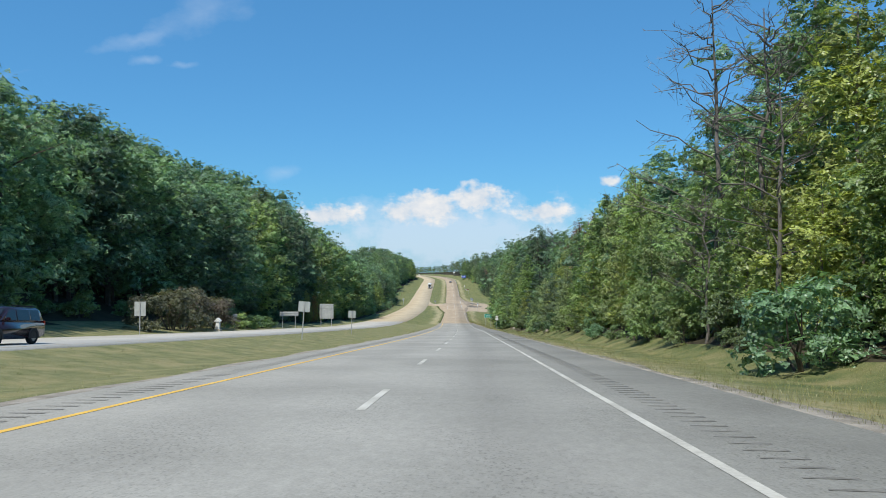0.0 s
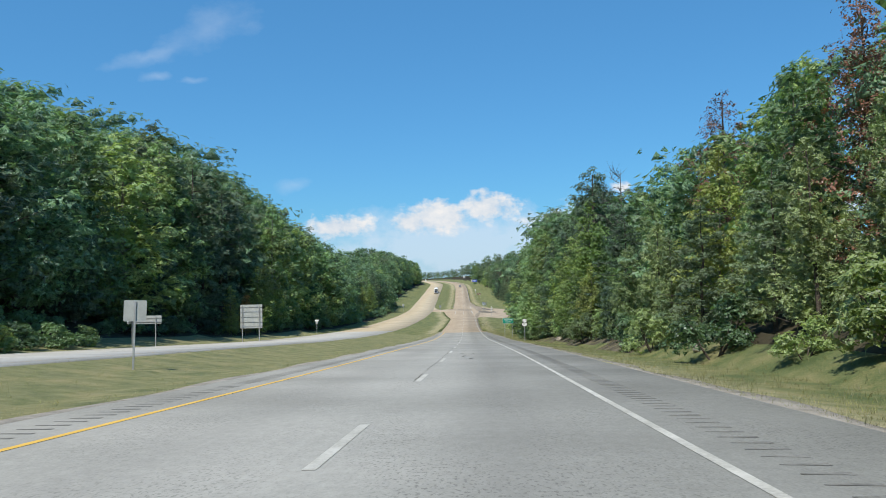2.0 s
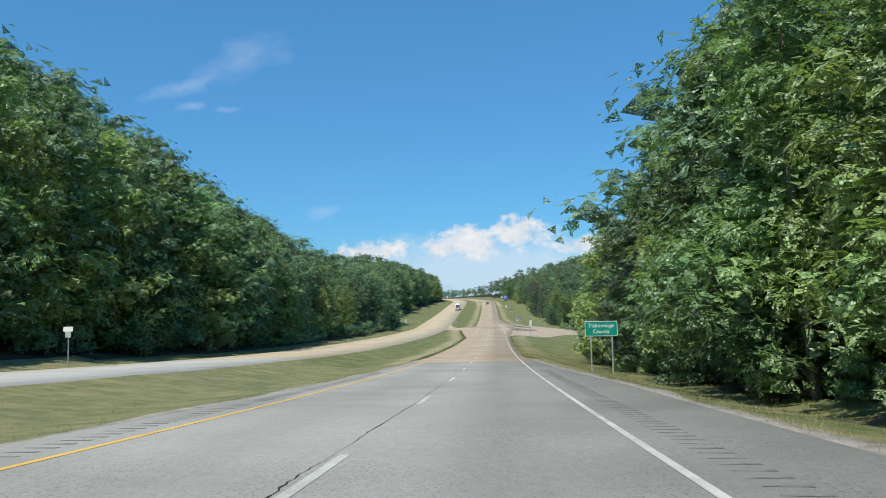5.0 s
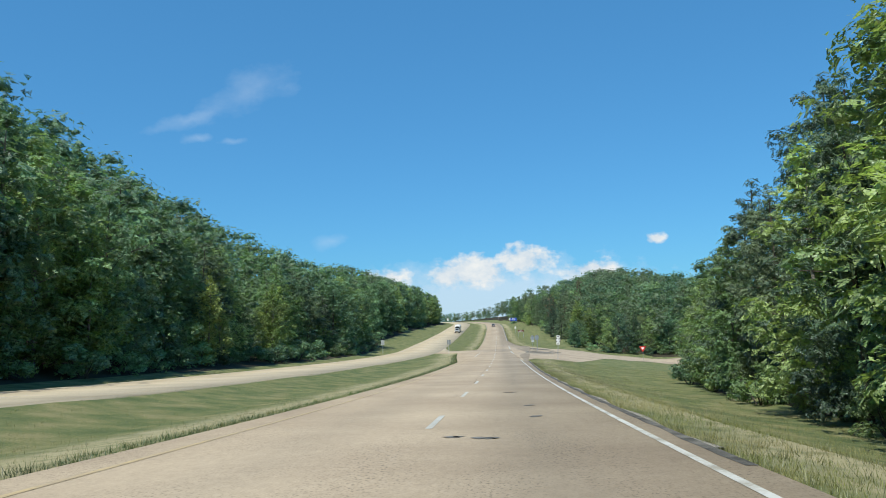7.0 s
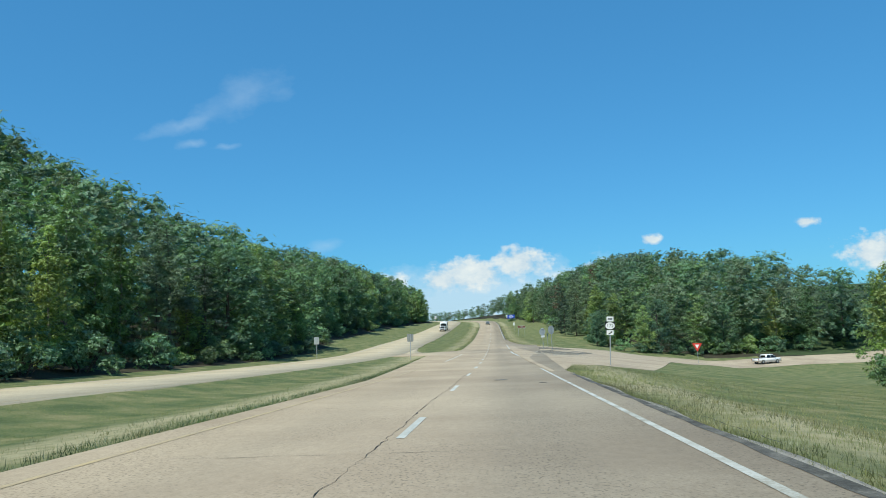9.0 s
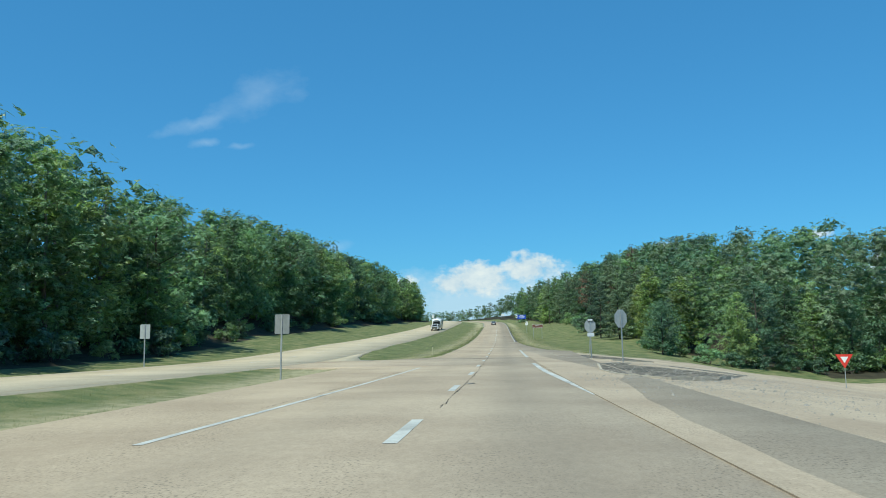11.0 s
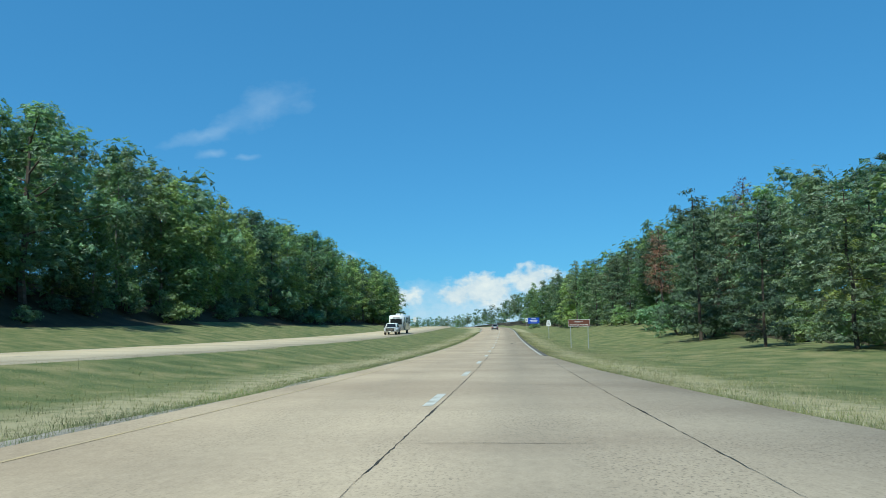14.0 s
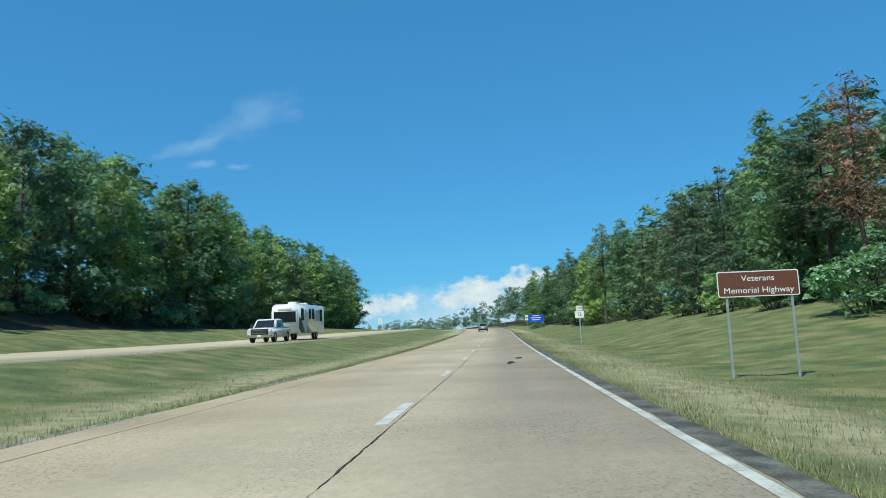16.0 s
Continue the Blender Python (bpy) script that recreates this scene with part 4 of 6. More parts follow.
SQUASH = {"oak": .78, "gum": .62, "pine": .62, "plume": .48, "cedar": 1.1, "shrub": .85}


def limb(bm, p0, p1, r0, r1, sides=6, bend=0.0, r=None, steps=3):
    """A tapered, slightly bent tube."""
    p0, p1 = Vector(p0), Vector(p1)
    ax = (p1 - p0).normalized()
    u = ax.orthogonal().normalized()
    w = ax.cross(u)
    rings = []
    off = Vector((0, 0, 0))
    for s in range(steps + 1):
        f = s / steps
        if r is not None and 0 < s < steps:
            off = Vector(r.normal(0, bend, 3))
        c = p0.lerp(p1, f) + off * (1 if 0 < s < steps else 0)
        rad = r0 + (r1 - r0) * f
        rings.append([bm.verts.new(c + (u * math.cos(a) + w * math.sin(a)) * rad) for a in (2 * math.pi * i / sides for i in range(sides))])
    for A, B in zip(rings, rings[1:]):
        for i in range(sides):
            bm.faces.new((A[i], A[(i + 1) % sides], B[(i + 1) % sides], B[i]))
    bm.faces.new(rings[-1])


def tree(kind, seed, h, leaves, size, leaf, bark, label, category="tree", aspect=.75, core=.42):
    r = np.random.default_rng(seed)
    holder = thing({"pine": "pine_tree", "plume": "pine_tree", "cedar": "cedar_tree", "shrub": "shrub"}.get(kind, "tree"), Matrix(), label, category)
    c, cr, boughs = clumps(r, kind, h)
    v, f = crown_arrays(r, c, cr, leaves, size, aspect, lift=.45, core=core, squash=SQUASH[kind], droop=.2 if kind in ("cedar", "plume") else .08, hug=.3 if kind in ("cedar", "shrub") else .75)
    ob = new("crown", array_mesh("crown", v, f, M[leaf]))
    ob.parent = holder
    bm = bmesh.new()
    if kind == "shrub":
        for _ in range(5):
            a = r.uniform(0, 6.28)
            limb(bm, (0.1 * math.cos(a), .1 * math.sin(a), -.2), (.35 * h * math.cos(a), .35 * h * math.sin(a), .6 * h), .05, .015, 5, .05, r)
    else:
        tr = h * {"oak": .018, "gum": .011, "pine": .013, "plume": .012, "cedar": .012}[kind]
        limb(bm, (0, 0, -.5), (boughs[-1][0][0], boughs[-1][0][1], h * .92), tr, tr * .2, 6, h * .005, r, 5)
        for i in r.choice(len(boughs), min(12, len(boughs)), replace=False):
            limb(bm, boughs[i][0], boughs[i][1], tr * .3, tr * .06, 4, .08, r, 2)
    part("trunk", bm, M[bark], holder)
    return holder


def bare_tree(seed, h, label, twigs="grey_twig", n_twigs=900):
    """A dead, leafless tree: trunk, limbs and fine twigs."""
    r = np.random.default_rng(seed)
    holder = thing("dead_tree", Matrix(), label, "tree")
    bm = bmesh.new()
    limb(bm, (0, 0, -.5), (.2, 0, h), h * .012, .02, 8, .15, r, 7)
    tips = []
    for i in range(34):
        z0 = h * r.uniform(.3, .97)
        a, ln = r.uniform(0, 6.28), (h * 1.02 - z0) * r.uniform(.3, .55) + .6
        p1 = Vector((ln * math.cos(a), ln * math.sin(a), z0 + ln * r.uniform(.15, .6)))
        limb(bm, (0, 0, z0), p1, .045, .012, 5, .1, r, 4)
        for _ in range(5):
            f = r.uniform(.35, 1)
            b = Vector((0, 0, z0)).lerp(p1, f)
            e = b + Vector(r.normal(0, .5, 3)) + Vector((math.cos(a), math.sin(a), .3)) * .6
            limb(bm, b, e, .016, .006, 4, .04, r, 2)
            tips.append((b, e))
    part("trunk", bm, M["dead_wood"], holder)
    k = r.integers(0, len(tips), n_twigs)
    f = r.uniform(0, 1.2, n_twigs)[:, None]
    b0, e0 = np.array([t[0][:] for t in tips])[k], np.array([t[1][:] for t in tips])[k]
    p = b0 + (e0 - b0) * f
    d = unit(r.normal(size=(n_twigs, 3)) + unit(e0 - b0))
    ln, w = r.uniform(.15, .5, n_twigs)[:, None], unit(np.cross(d, r.normal(size=(n_twigs, 3)))) * .012
    v = np.stack([p - w, p + w, p + d * ln], 1).reshape(-1, 3)
    ob = new("twigs", array_mesh("twigs", v, np.arange(len(v)).reshape(-1, 3), M[twigs]))
    ob.parent = holder
    return holder


PROTO = {}


def define(key, maker):
    PROTO[key] = [maker, None]


def plant(key, off, y, scale=1.0, turn=None, wide=1.0, sink=.1, label=""):
    """A tree of a kind on the ground; the first is built, the others are copies."""
    turn = rng.uniform(0, 360) if turn is None else turn
    m = Matrix.Translation(at(off, y, -sink)) @ Matrix.Rotation(radians(turn), 4, "Z") @ Matrix.Diagonal((scale * wide, scale * wide, scale, 1))
    maker, ob = PROTO[key]
    if ob is None:
        ob = PROTO[key][1] = maker()
        ob.matrix_world = m
    else:
        base = ob.scale.copy()
        ob = copy_thing(ob, m @ Matrix.Diagonal((1 / base[0], 1 / base[1], 1 / base[2], 1)))
    if label:
        tagged(ob, label)
    return ob


for i in range(3):
    define("oak%d" % i, lambda i=i: tree("oak", 10 + i, 18, 4300, .31, "oak_leaf", "bark", "large dark-green broadleaf tree at the edge of the woods"))
    define("gum%d" % i, lambda i=i: tree("gum", 20 + i, 16, 3900, .27, "leaf", "pale_bark", "mid-green pointed broadleaf tree in the roadside woods"))
for i in range(2):
    define("light%d" % i, lambda i=i: tree("gum", 30 + i, 13, 3300, .22, "light_leaf", "pale_bark", "young tree with bright yellow-green leaves", core=.38))
    define("pine%d" % i, lambda i=i: tree("pine", 40 + i, 22, 3900, .34, "needle", "bark", "tall pine with a bare trunk and dark tufted crown", aspect=.6, core=.40))
    define("plume%d" % i, lambda i=i: tree("plume", 45 + i, 16, 5200, .27, "needle", "bark", "broad pine layered with dark boughs down to the ground", aspect=.6, core=.42))
    define("cedar%d" % i, lambda i=i: tree("cedar", 50 + i, 12, 3500, .24, "cedar", "bark", "dense conical cedar green to the ground", aspect=.6))
define("brown", lambda: tree("pine", 60, 17, 2600, .3, "brown_needle", "bark", "dead pine with rust-brown needles", aspect=.5, core=.0))
define("rust", lambda: tree("gum", 64, 14, 3200, .24, "brown_needle", "bark", "dying tree with rust-red leaves thinning at the top", core=.0))
define("autumn", lambda: tree("gum", 61, 10, 2000, .22, "autumn_leaf", "pale_bark", "small tree with leaves turning yellow and orange", core=.3))
define("dusty", lambda: tree("shrub", 75, 3.2, 1100, .17, "dusty_leaf", "bark", "rounded shrub with dull grey-green and purple-brown leaves", "shrub"))
define("bare0", lambda: bare_tree(62, 17, "leafless dead tree with fine grey twigs"))
define("bare1", lambda: bare_tree(63, 14, "leafless dead tree with fine grey twigs"))
for i in range(3):
    define("shrub%d" % i, lambda i=i: tree("shrub", 70 + i, 3.2, 700, .23, ("leaf", "oak_leaf", "cedar")[i], "bark", "leafy shrub at the foot of the trees", "shrub"))


def pick(weights):
    keys = list(weights)
    return keys[int(rng.choice(len(keys), p=np.array(list(weights.values())) / sum(weights.values())))]


NOMINAL = {"oak": 18, "gum": 16, "light": 13, "pine": 22, "plume": 16, "cedar": 12, "brown": 17, "rust": 14, "autumn": 10, "bare": 17, "shrub": 3.2, "dusty": 3.2}


def grow(key, off, y, h, **kw):
    base = key.rstrip("0123456789")
    return plant(key, off, y, h / NOMINAL[base], **kw)


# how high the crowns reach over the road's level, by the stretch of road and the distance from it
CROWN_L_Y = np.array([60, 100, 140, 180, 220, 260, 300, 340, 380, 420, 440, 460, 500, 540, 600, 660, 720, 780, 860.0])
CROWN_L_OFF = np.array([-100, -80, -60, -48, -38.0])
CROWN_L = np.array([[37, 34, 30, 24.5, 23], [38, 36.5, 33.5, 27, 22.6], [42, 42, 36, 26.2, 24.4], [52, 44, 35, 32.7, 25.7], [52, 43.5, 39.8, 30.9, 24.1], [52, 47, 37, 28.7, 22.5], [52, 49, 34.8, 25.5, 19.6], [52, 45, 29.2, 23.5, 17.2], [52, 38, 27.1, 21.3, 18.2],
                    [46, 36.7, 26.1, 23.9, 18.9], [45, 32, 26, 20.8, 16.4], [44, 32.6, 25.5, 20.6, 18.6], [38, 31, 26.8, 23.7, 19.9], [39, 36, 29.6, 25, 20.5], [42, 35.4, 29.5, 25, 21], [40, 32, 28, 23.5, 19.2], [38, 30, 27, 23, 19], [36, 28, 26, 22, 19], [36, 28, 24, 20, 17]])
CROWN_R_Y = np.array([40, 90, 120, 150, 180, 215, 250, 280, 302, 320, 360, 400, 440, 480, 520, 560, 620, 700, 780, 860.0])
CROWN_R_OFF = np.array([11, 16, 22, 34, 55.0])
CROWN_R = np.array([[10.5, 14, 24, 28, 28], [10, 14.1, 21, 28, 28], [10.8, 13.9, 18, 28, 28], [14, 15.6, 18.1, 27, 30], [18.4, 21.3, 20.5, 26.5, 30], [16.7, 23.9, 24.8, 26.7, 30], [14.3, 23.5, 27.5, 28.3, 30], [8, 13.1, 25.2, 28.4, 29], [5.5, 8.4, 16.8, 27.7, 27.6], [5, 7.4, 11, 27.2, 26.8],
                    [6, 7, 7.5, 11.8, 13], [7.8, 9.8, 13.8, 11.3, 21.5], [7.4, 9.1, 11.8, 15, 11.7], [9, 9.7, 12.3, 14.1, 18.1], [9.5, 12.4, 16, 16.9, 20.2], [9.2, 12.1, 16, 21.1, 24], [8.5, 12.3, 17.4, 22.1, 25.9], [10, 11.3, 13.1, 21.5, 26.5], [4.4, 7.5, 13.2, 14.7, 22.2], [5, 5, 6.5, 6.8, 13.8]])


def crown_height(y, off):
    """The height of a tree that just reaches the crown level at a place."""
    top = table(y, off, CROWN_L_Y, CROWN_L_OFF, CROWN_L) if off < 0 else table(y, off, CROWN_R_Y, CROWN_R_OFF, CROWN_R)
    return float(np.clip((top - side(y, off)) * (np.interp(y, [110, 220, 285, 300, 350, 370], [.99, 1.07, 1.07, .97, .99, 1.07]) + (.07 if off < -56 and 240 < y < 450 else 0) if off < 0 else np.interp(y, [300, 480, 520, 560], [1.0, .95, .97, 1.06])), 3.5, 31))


# the front of the woods, left
y = -12.0
while y < 735:
    if y < 140:
        w = {"oak0": 3, "oak1": 3, "oak2": 3, "gum0": .6}
    elif y < 220:
        w = {"pine0": 1.2, "pine1": 1.2, "plume0": 1.5, "plume1": 1.5, "gum0": 1.2, "gum2": 1, "light0": .8}
    else:
        w = {"gum0": 2.5, "gum1": 2.5, "gum2": 2.5, "oak0": .9, "oak2": .6, "light0": 1.3, "light1": 1.1, "pine0": .5, "plume1": 1.1, "cedar0": .4}
    if y < 445 or y > 460:
        k, off = pick(w), float(tree_line_left(y)) - rng.uniform(4.2, 7)
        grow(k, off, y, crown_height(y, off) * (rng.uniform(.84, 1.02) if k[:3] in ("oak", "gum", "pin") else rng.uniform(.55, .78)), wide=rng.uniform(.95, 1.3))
    y += rng.uniform(4.2, 6.8)
# shrubs at its foot
for y in np.arange(10, 640, 6.5):
    grow(pick({"shrub0": 1, "shrub1": 1.5, "shrub2": .6}), float(tree_line_left(y)) - rng.uniform(.8, 3.6), y + rng.uniform(-2, 2), rng.uniform(1.6, 4.0), wide=1.3)
# the front of the woods, right, up to the clearing
y = -8.0
while y < 366:
    if y < 60:
        w = {"gum0": 1, "light0": 3, "light1": 3, "cedar0": .8, "cedar1": .6}
    elif y < 90:
        w = {"light0": 3, "light1": 3, "gum1": 1, "cedar1": .5}
    elif y < 128:
        w = {"cedar0": 2, "cedar1": 2, "plume0": 1, "plume1": 1, "gum2": .6}
    elif y < 170:
        w = {"light0": 1.5, "light1": 1.5, "gum1": 2, "gum2": 1.5, "plume0": 1}
    else:
        w = {"gum0": 1.5, "gum2": 1.5, "pine0": .8, "plume1": 1.5, "light1": .8}
    k, off = pick(w), float(tree_line_right(y)) + rng.uniform(1.2, 3.2)
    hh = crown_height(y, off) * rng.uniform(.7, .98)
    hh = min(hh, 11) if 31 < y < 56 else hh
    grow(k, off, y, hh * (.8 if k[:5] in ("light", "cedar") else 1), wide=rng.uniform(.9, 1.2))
    y += rng.uniform(3.0, 4.8)
for y in np.arange(-4, 362, 5.6):
    grow(pick({"shrub0": 1.5, "shrub1": 1, "shrub2": 1.2}), float(tree_line_right(y)) + rng.uniform(-.2, 2.0), y + rng.uniform(-2, 2), rng.uniform(1.0, 3.2), wide=1.2)
for key, off, y, h in (("bare0", 12.2, 40, 17.5), ("bare1", 13.0, 34.5, 17.5), ("bare1", 10.8, 37, 9), ("bare0", 11.5, 30, 11), ("pine0", 17, 170, 21), ("pine1", 15.5, 163, 20.5), ("bare0", 17.5, 158, 18), ("pine1", 15, 208, 24), ("pine0", 17, 216, 25),
                       ("light0", 11, 139.5, 13), ("light1", 10.6, 147, 9.5), ("light0", 10.4, 136, 7), ("pine1", 17, 271, 18), ("pine0", 16, 281, 14.4), ("pine0", 25, 312, 19), ("rust", 15.5, 96, 13.2), ("gum2", 15, 131, 10.5), ("plume0", 19.5, 531, 16.5), ("plume1", 24, 541, 16), ("plume1", 18.5, 508, 11.5), ("gum1", 25, 584, 17.5), ("brown", 22, 562, 15), ("brown", 22.5, 613, 14.5), ("pine0", 29, 562, 18), ("gum1", 13, 61, 12.5), ("cedar0", 12.5, 66, 11.5), ("light1", 12, 57, 11), ("gum2", 14.5, 71, 13), ("light0", 12.5, 79, 11), ("light0", 11.8, 69, 12), ("gum0", 12.5, 75, 12.5), ("pine0", 14.5, 259, 16), ("pine1", 15.5, 264, 15.5), ("brown", 17, 118, 15.5), ("gum0", 18, 113, 13), ("gum0", 14, 100, 11.5), ("gum2", 17, 105, 13), ("light1", 13, 108, 10), ("gum1", 19, 112, 14), ("cedar0", 15, 90, 11), ("gum2", 18, 95, 13.5), ("gum0", 16.5, 124, 13),
                       ("brown", 34.5, 563, 20), ("brown", 26, 545, 12), ("bare0", 24, 600, 14), ("bare1", 23, 606, 13), ("brown", 23, 572, 13), ("autumn", -36.5, 190, 7), ("light0", -36.8, 199, 12), ("light1", -37.2, 206, 13), ("light0", -36.6, 213, 9.5), ("light1", -37, 184, 8), ("light1", -35.5, 268, 12), ("light0", -35, 292, 13), ("light0", -34.5, 318, 11), ("light1", -35, 345, 12), ("light1", -36, 432, 11), ("light0", -41, 522, 13), ("light1", -42, 548, 12), ("pine0", -46, 330, 19), ("pine1", -48, 322, 19.5), ("pine0", -47, 250, 23)):
    grow(key, off, y, h)
for y in np.arange(-10, 38, 4.5):
    for o in (15.5, 21.5):
        grow(pick({"light0": 2, "light1": 2, "gum0": 1.2, "gum1": 1, "cedar0": .6}), o + rng.uniform(-1.5, 1.5), y + rng.uniform(-1.5, 1.5), rng.uniform(13, 17.5), wide=1.15)
# the woods beyond the clearing and along the climb, right
for off, y, h, k in ((22, 466, 7.5, "oak1"), (31, 466, 11, "gum0"), (35, 470, 12, "oak2"), (24, 476, 8, "oak0"), (40, 474, 12, "gum1"), (46, 478, 13, "gum2"), (52, 480, 12, "oak1"), (58, 482, 13, "gum0"), (65, 484, 14, "light0"),
                     (73, 486, 14, "gum1"), (82, 488, 15, "oak2"), (92, 490, 14, "gum2"), (104, 494, 15, "oak0"), (28, 486, 12, "light1"), (33, 492, 13, "gum1"), (26, 498, 13, "light0"), (27, 527, 14, "plume0"), (28, 533, 15, "gum1"),
                     (26.5, 511, 11, "light0"), (31, 516, 13, "plume1"), (21, 497, 10, "plume0"), (24, 549, 14, "plume1"), (27.5, 557, 14, "plume0"), (22, 566, 14, "pine1"), (22.5, 573, 14, "gum2"), (21.5, 590, 14, "plume1"), (20.5, 597, 13, "plume0"), (21, 607, 14, "pine0"),
                     (19.5, 618, 13, "plume1"), (18.5, 630, 16, "gum2"), (17.5, 642, 17, "pine1"), (17, 655, 15, "gum0"), (17.5, 668, 14, "cedar0"), (17.5, 682, 16, "gum1"), (18, 697, 18, "pine0"), (19, 712, 15, "gum2"), (19, 730, 16, "gum0"), (19, 745, 16, "gum1")):
    grow(k, off + rng.uniform(-.6, .6), y + rng.uniform(-1.5, 1.5), h * rng.uniform(.92, 1.08), wide=rng.uniform(1.0, 1.3))
for off, y in ((26, 460), (30, 463), (34, 466), (39, 469), (44, 473), (50, 476), (56, 478), (63, 480), (71, 482), (80, 484), (90, 487), (24, 468), (23, 478), (25, 488), (24, 500), (26, 510), (24, 516), (21.5, 536), (21, 548), (20.5, 560), (20, 573), (20, 584), (19.5, 600)):
    grow(pick({"shrub0": 1.5, "shrub1": 1.5, "shrub2": .5}), off, y, rng.uniform(2.2, 4.6), wide=1.3)
for off, y, h in ((-33.5, 87, 4.6), (-34, 92, 5.0), (-34.5, 97, 4.4), (-33, 101.5, 4.2), (-34.5, 105, 4.0), (-33.5, 80, 3.8)):
    grow("dusty", off, y, h, wide=1.15)
for y in (112, 117, 121, 126, 131):
    grow("shrub0", -33.8 + rng.uniform(-.5, .5), y, rng.uniform(1.8, 2.6), wide=1.7, label="low bright-green shrub at the edge of the woods")


# the deep woods behind the front trees: one mass a kind of tree
def woods_mass(name, kind, leaf, spots, label, seed, leaves=470, size=.48):
    r = np.random.default_rng(seed)
    lib = []
    for i in range(4):
        c, cr, _ = clumps(r, kind, 18.0)
        keep = np.sort(r.permutation(len(cr))[:28])
        keep = np.union1d(keep, np.argsort(c[:, 2])[-5:])
        lib.append(crown_arrays(r, c[keep], cr[keep] * 1.75, leaves, size, .8, lift=.5, core=.34, squash=SQUASH[kind], hug=.75))
    V, F, base = [], [], 0
    for off, y, h in spots:
        v, f = lib[r.integers(0, 4)]
        a, s = r.uniform(0, 6.28), h / 18.0
        spread = s * (1.2 if h > 7 else 1.9)
        ca, sa = math.cos(a) * spread, math.sin(a) * spread
        p = at(off, y, -.3)
        q = np.stack([v[:, 0] * ca - v[:, 1] * sa + p.x, v[:, 0] * sa + v[:, 1] * ca + p.y, v[:, 2] * s + p.z], -1)
        V.append(q), F.append(f + base)
        base += len(v)
    tagged(new(name, array_mesh(name, np.concatenate(V), np.concatenate(F), M[leaf])), label, "woods", kind="stuff")


spots = {"oak": [], "gum": [], "pine": []}


def scatter(y0, y1, o0, o1, gap, height, mix):
    """Fill a stretch of the hillside with tree places; o0, o1 and height are functions of y."""
    y = y0
    while y < y1:
        o = o0(y)
        step = -1 if o1(y) < o else 1
        while (o - o1(y)) * step < 0:
            k = mix[int(rng.integers(0, len(mix)))]
            spots[k].append((o + rng.uniform(-2, 2), y + rng.uniform(-2.5, 2.5), height(y, o) * rng.uniform(.86, 1.04)))
            o += step * gap * rng.uniform(.8, 1.2)
        y += gap


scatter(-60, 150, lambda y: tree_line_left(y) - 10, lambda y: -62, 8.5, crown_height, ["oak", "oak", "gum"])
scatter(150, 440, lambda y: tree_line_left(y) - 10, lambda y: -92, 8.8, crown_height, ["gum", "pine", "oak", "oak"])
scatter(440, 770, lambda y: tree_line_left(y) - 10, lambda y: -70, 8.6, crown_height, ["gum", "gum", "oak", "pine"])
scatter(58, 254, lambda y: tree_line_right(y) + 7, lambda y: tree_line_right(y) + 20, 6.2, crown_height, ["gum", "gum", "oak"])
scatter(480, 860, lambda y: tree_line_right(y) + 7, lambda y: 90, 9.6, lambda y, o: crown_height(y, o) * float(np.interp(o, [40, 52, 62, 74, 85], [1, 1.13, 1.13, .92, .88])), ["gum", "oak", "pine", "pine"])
scatter(860, 1060, lambda y: 17, lambda y: 84, 9.5, lambda y, o: 8, ["gum", "oak", "pine"])
scatter(940, 1060, lambda y: -16, lambda y: 20, 5, lambda y, o: 5.5, ["oak"])
scatter(880, 1120, lambda y: -48, lambda y: -90, 9, lambda y, o: 5, ["gum", "oak"])
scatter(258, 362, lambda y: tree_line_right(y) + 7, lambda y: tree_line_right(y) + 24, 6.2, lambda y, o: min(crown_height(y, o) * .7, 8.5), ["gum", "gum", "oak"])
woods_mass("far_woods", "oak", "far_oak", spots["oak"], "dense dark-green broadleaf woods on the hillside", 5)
woods_mass("far_woods", "gum", "far_leaf", spots["gum"], "dense mid-green mixed woods on the hillside", 6)
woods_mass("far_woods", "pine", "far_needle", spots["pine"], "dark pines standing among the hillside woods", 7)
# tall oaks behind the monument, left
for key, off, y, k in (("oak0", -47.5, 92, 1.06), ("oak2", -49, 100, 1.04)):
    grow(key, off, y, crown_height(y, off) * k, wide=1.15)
# the last trees before the side road
for key, off, y, h in (("light1", 37.5, 373, 12.5), ("gum1", 42.5, 377, 14), ("shrub0", 36, 371, 3.4)):
    grow(key, off, y, h)


# ---- signs
def plate_bm(w, h, r=.04, t=.004, z=0.0, n=5):
    """A sheet with rounded corners, upright, its face towards -y."""
    bm = bmesh.new()
    ring = []
    for cx, cz, a0 in ((w / 2 - r, h / 2 - r, 0), (-w / 2 + r, h / 2 - r, 90), (-w / 2 + r, -h / 2 + r, 180), (w / 2 - r, -h / 2 + r, 270)):
        for k in range(n):
            a = radians(a0 + 90 * k / (n - 1))
            ring.append(bm.verts.new((cx + r * math.cos(a), 0, z + cz + r * math.sin(a))))
    f = bm.faces.new(ring)
    ext = bmesh.ops.extrude_face_region(bm, geom=[f])
    for v in ext["geom"]:
        if isinstance(v, bmesh.types.BMVert):
            v.co.y += t
    bmesh.ops.recalc_face_normals(bm, faces=bm.faces[:])
    return bm


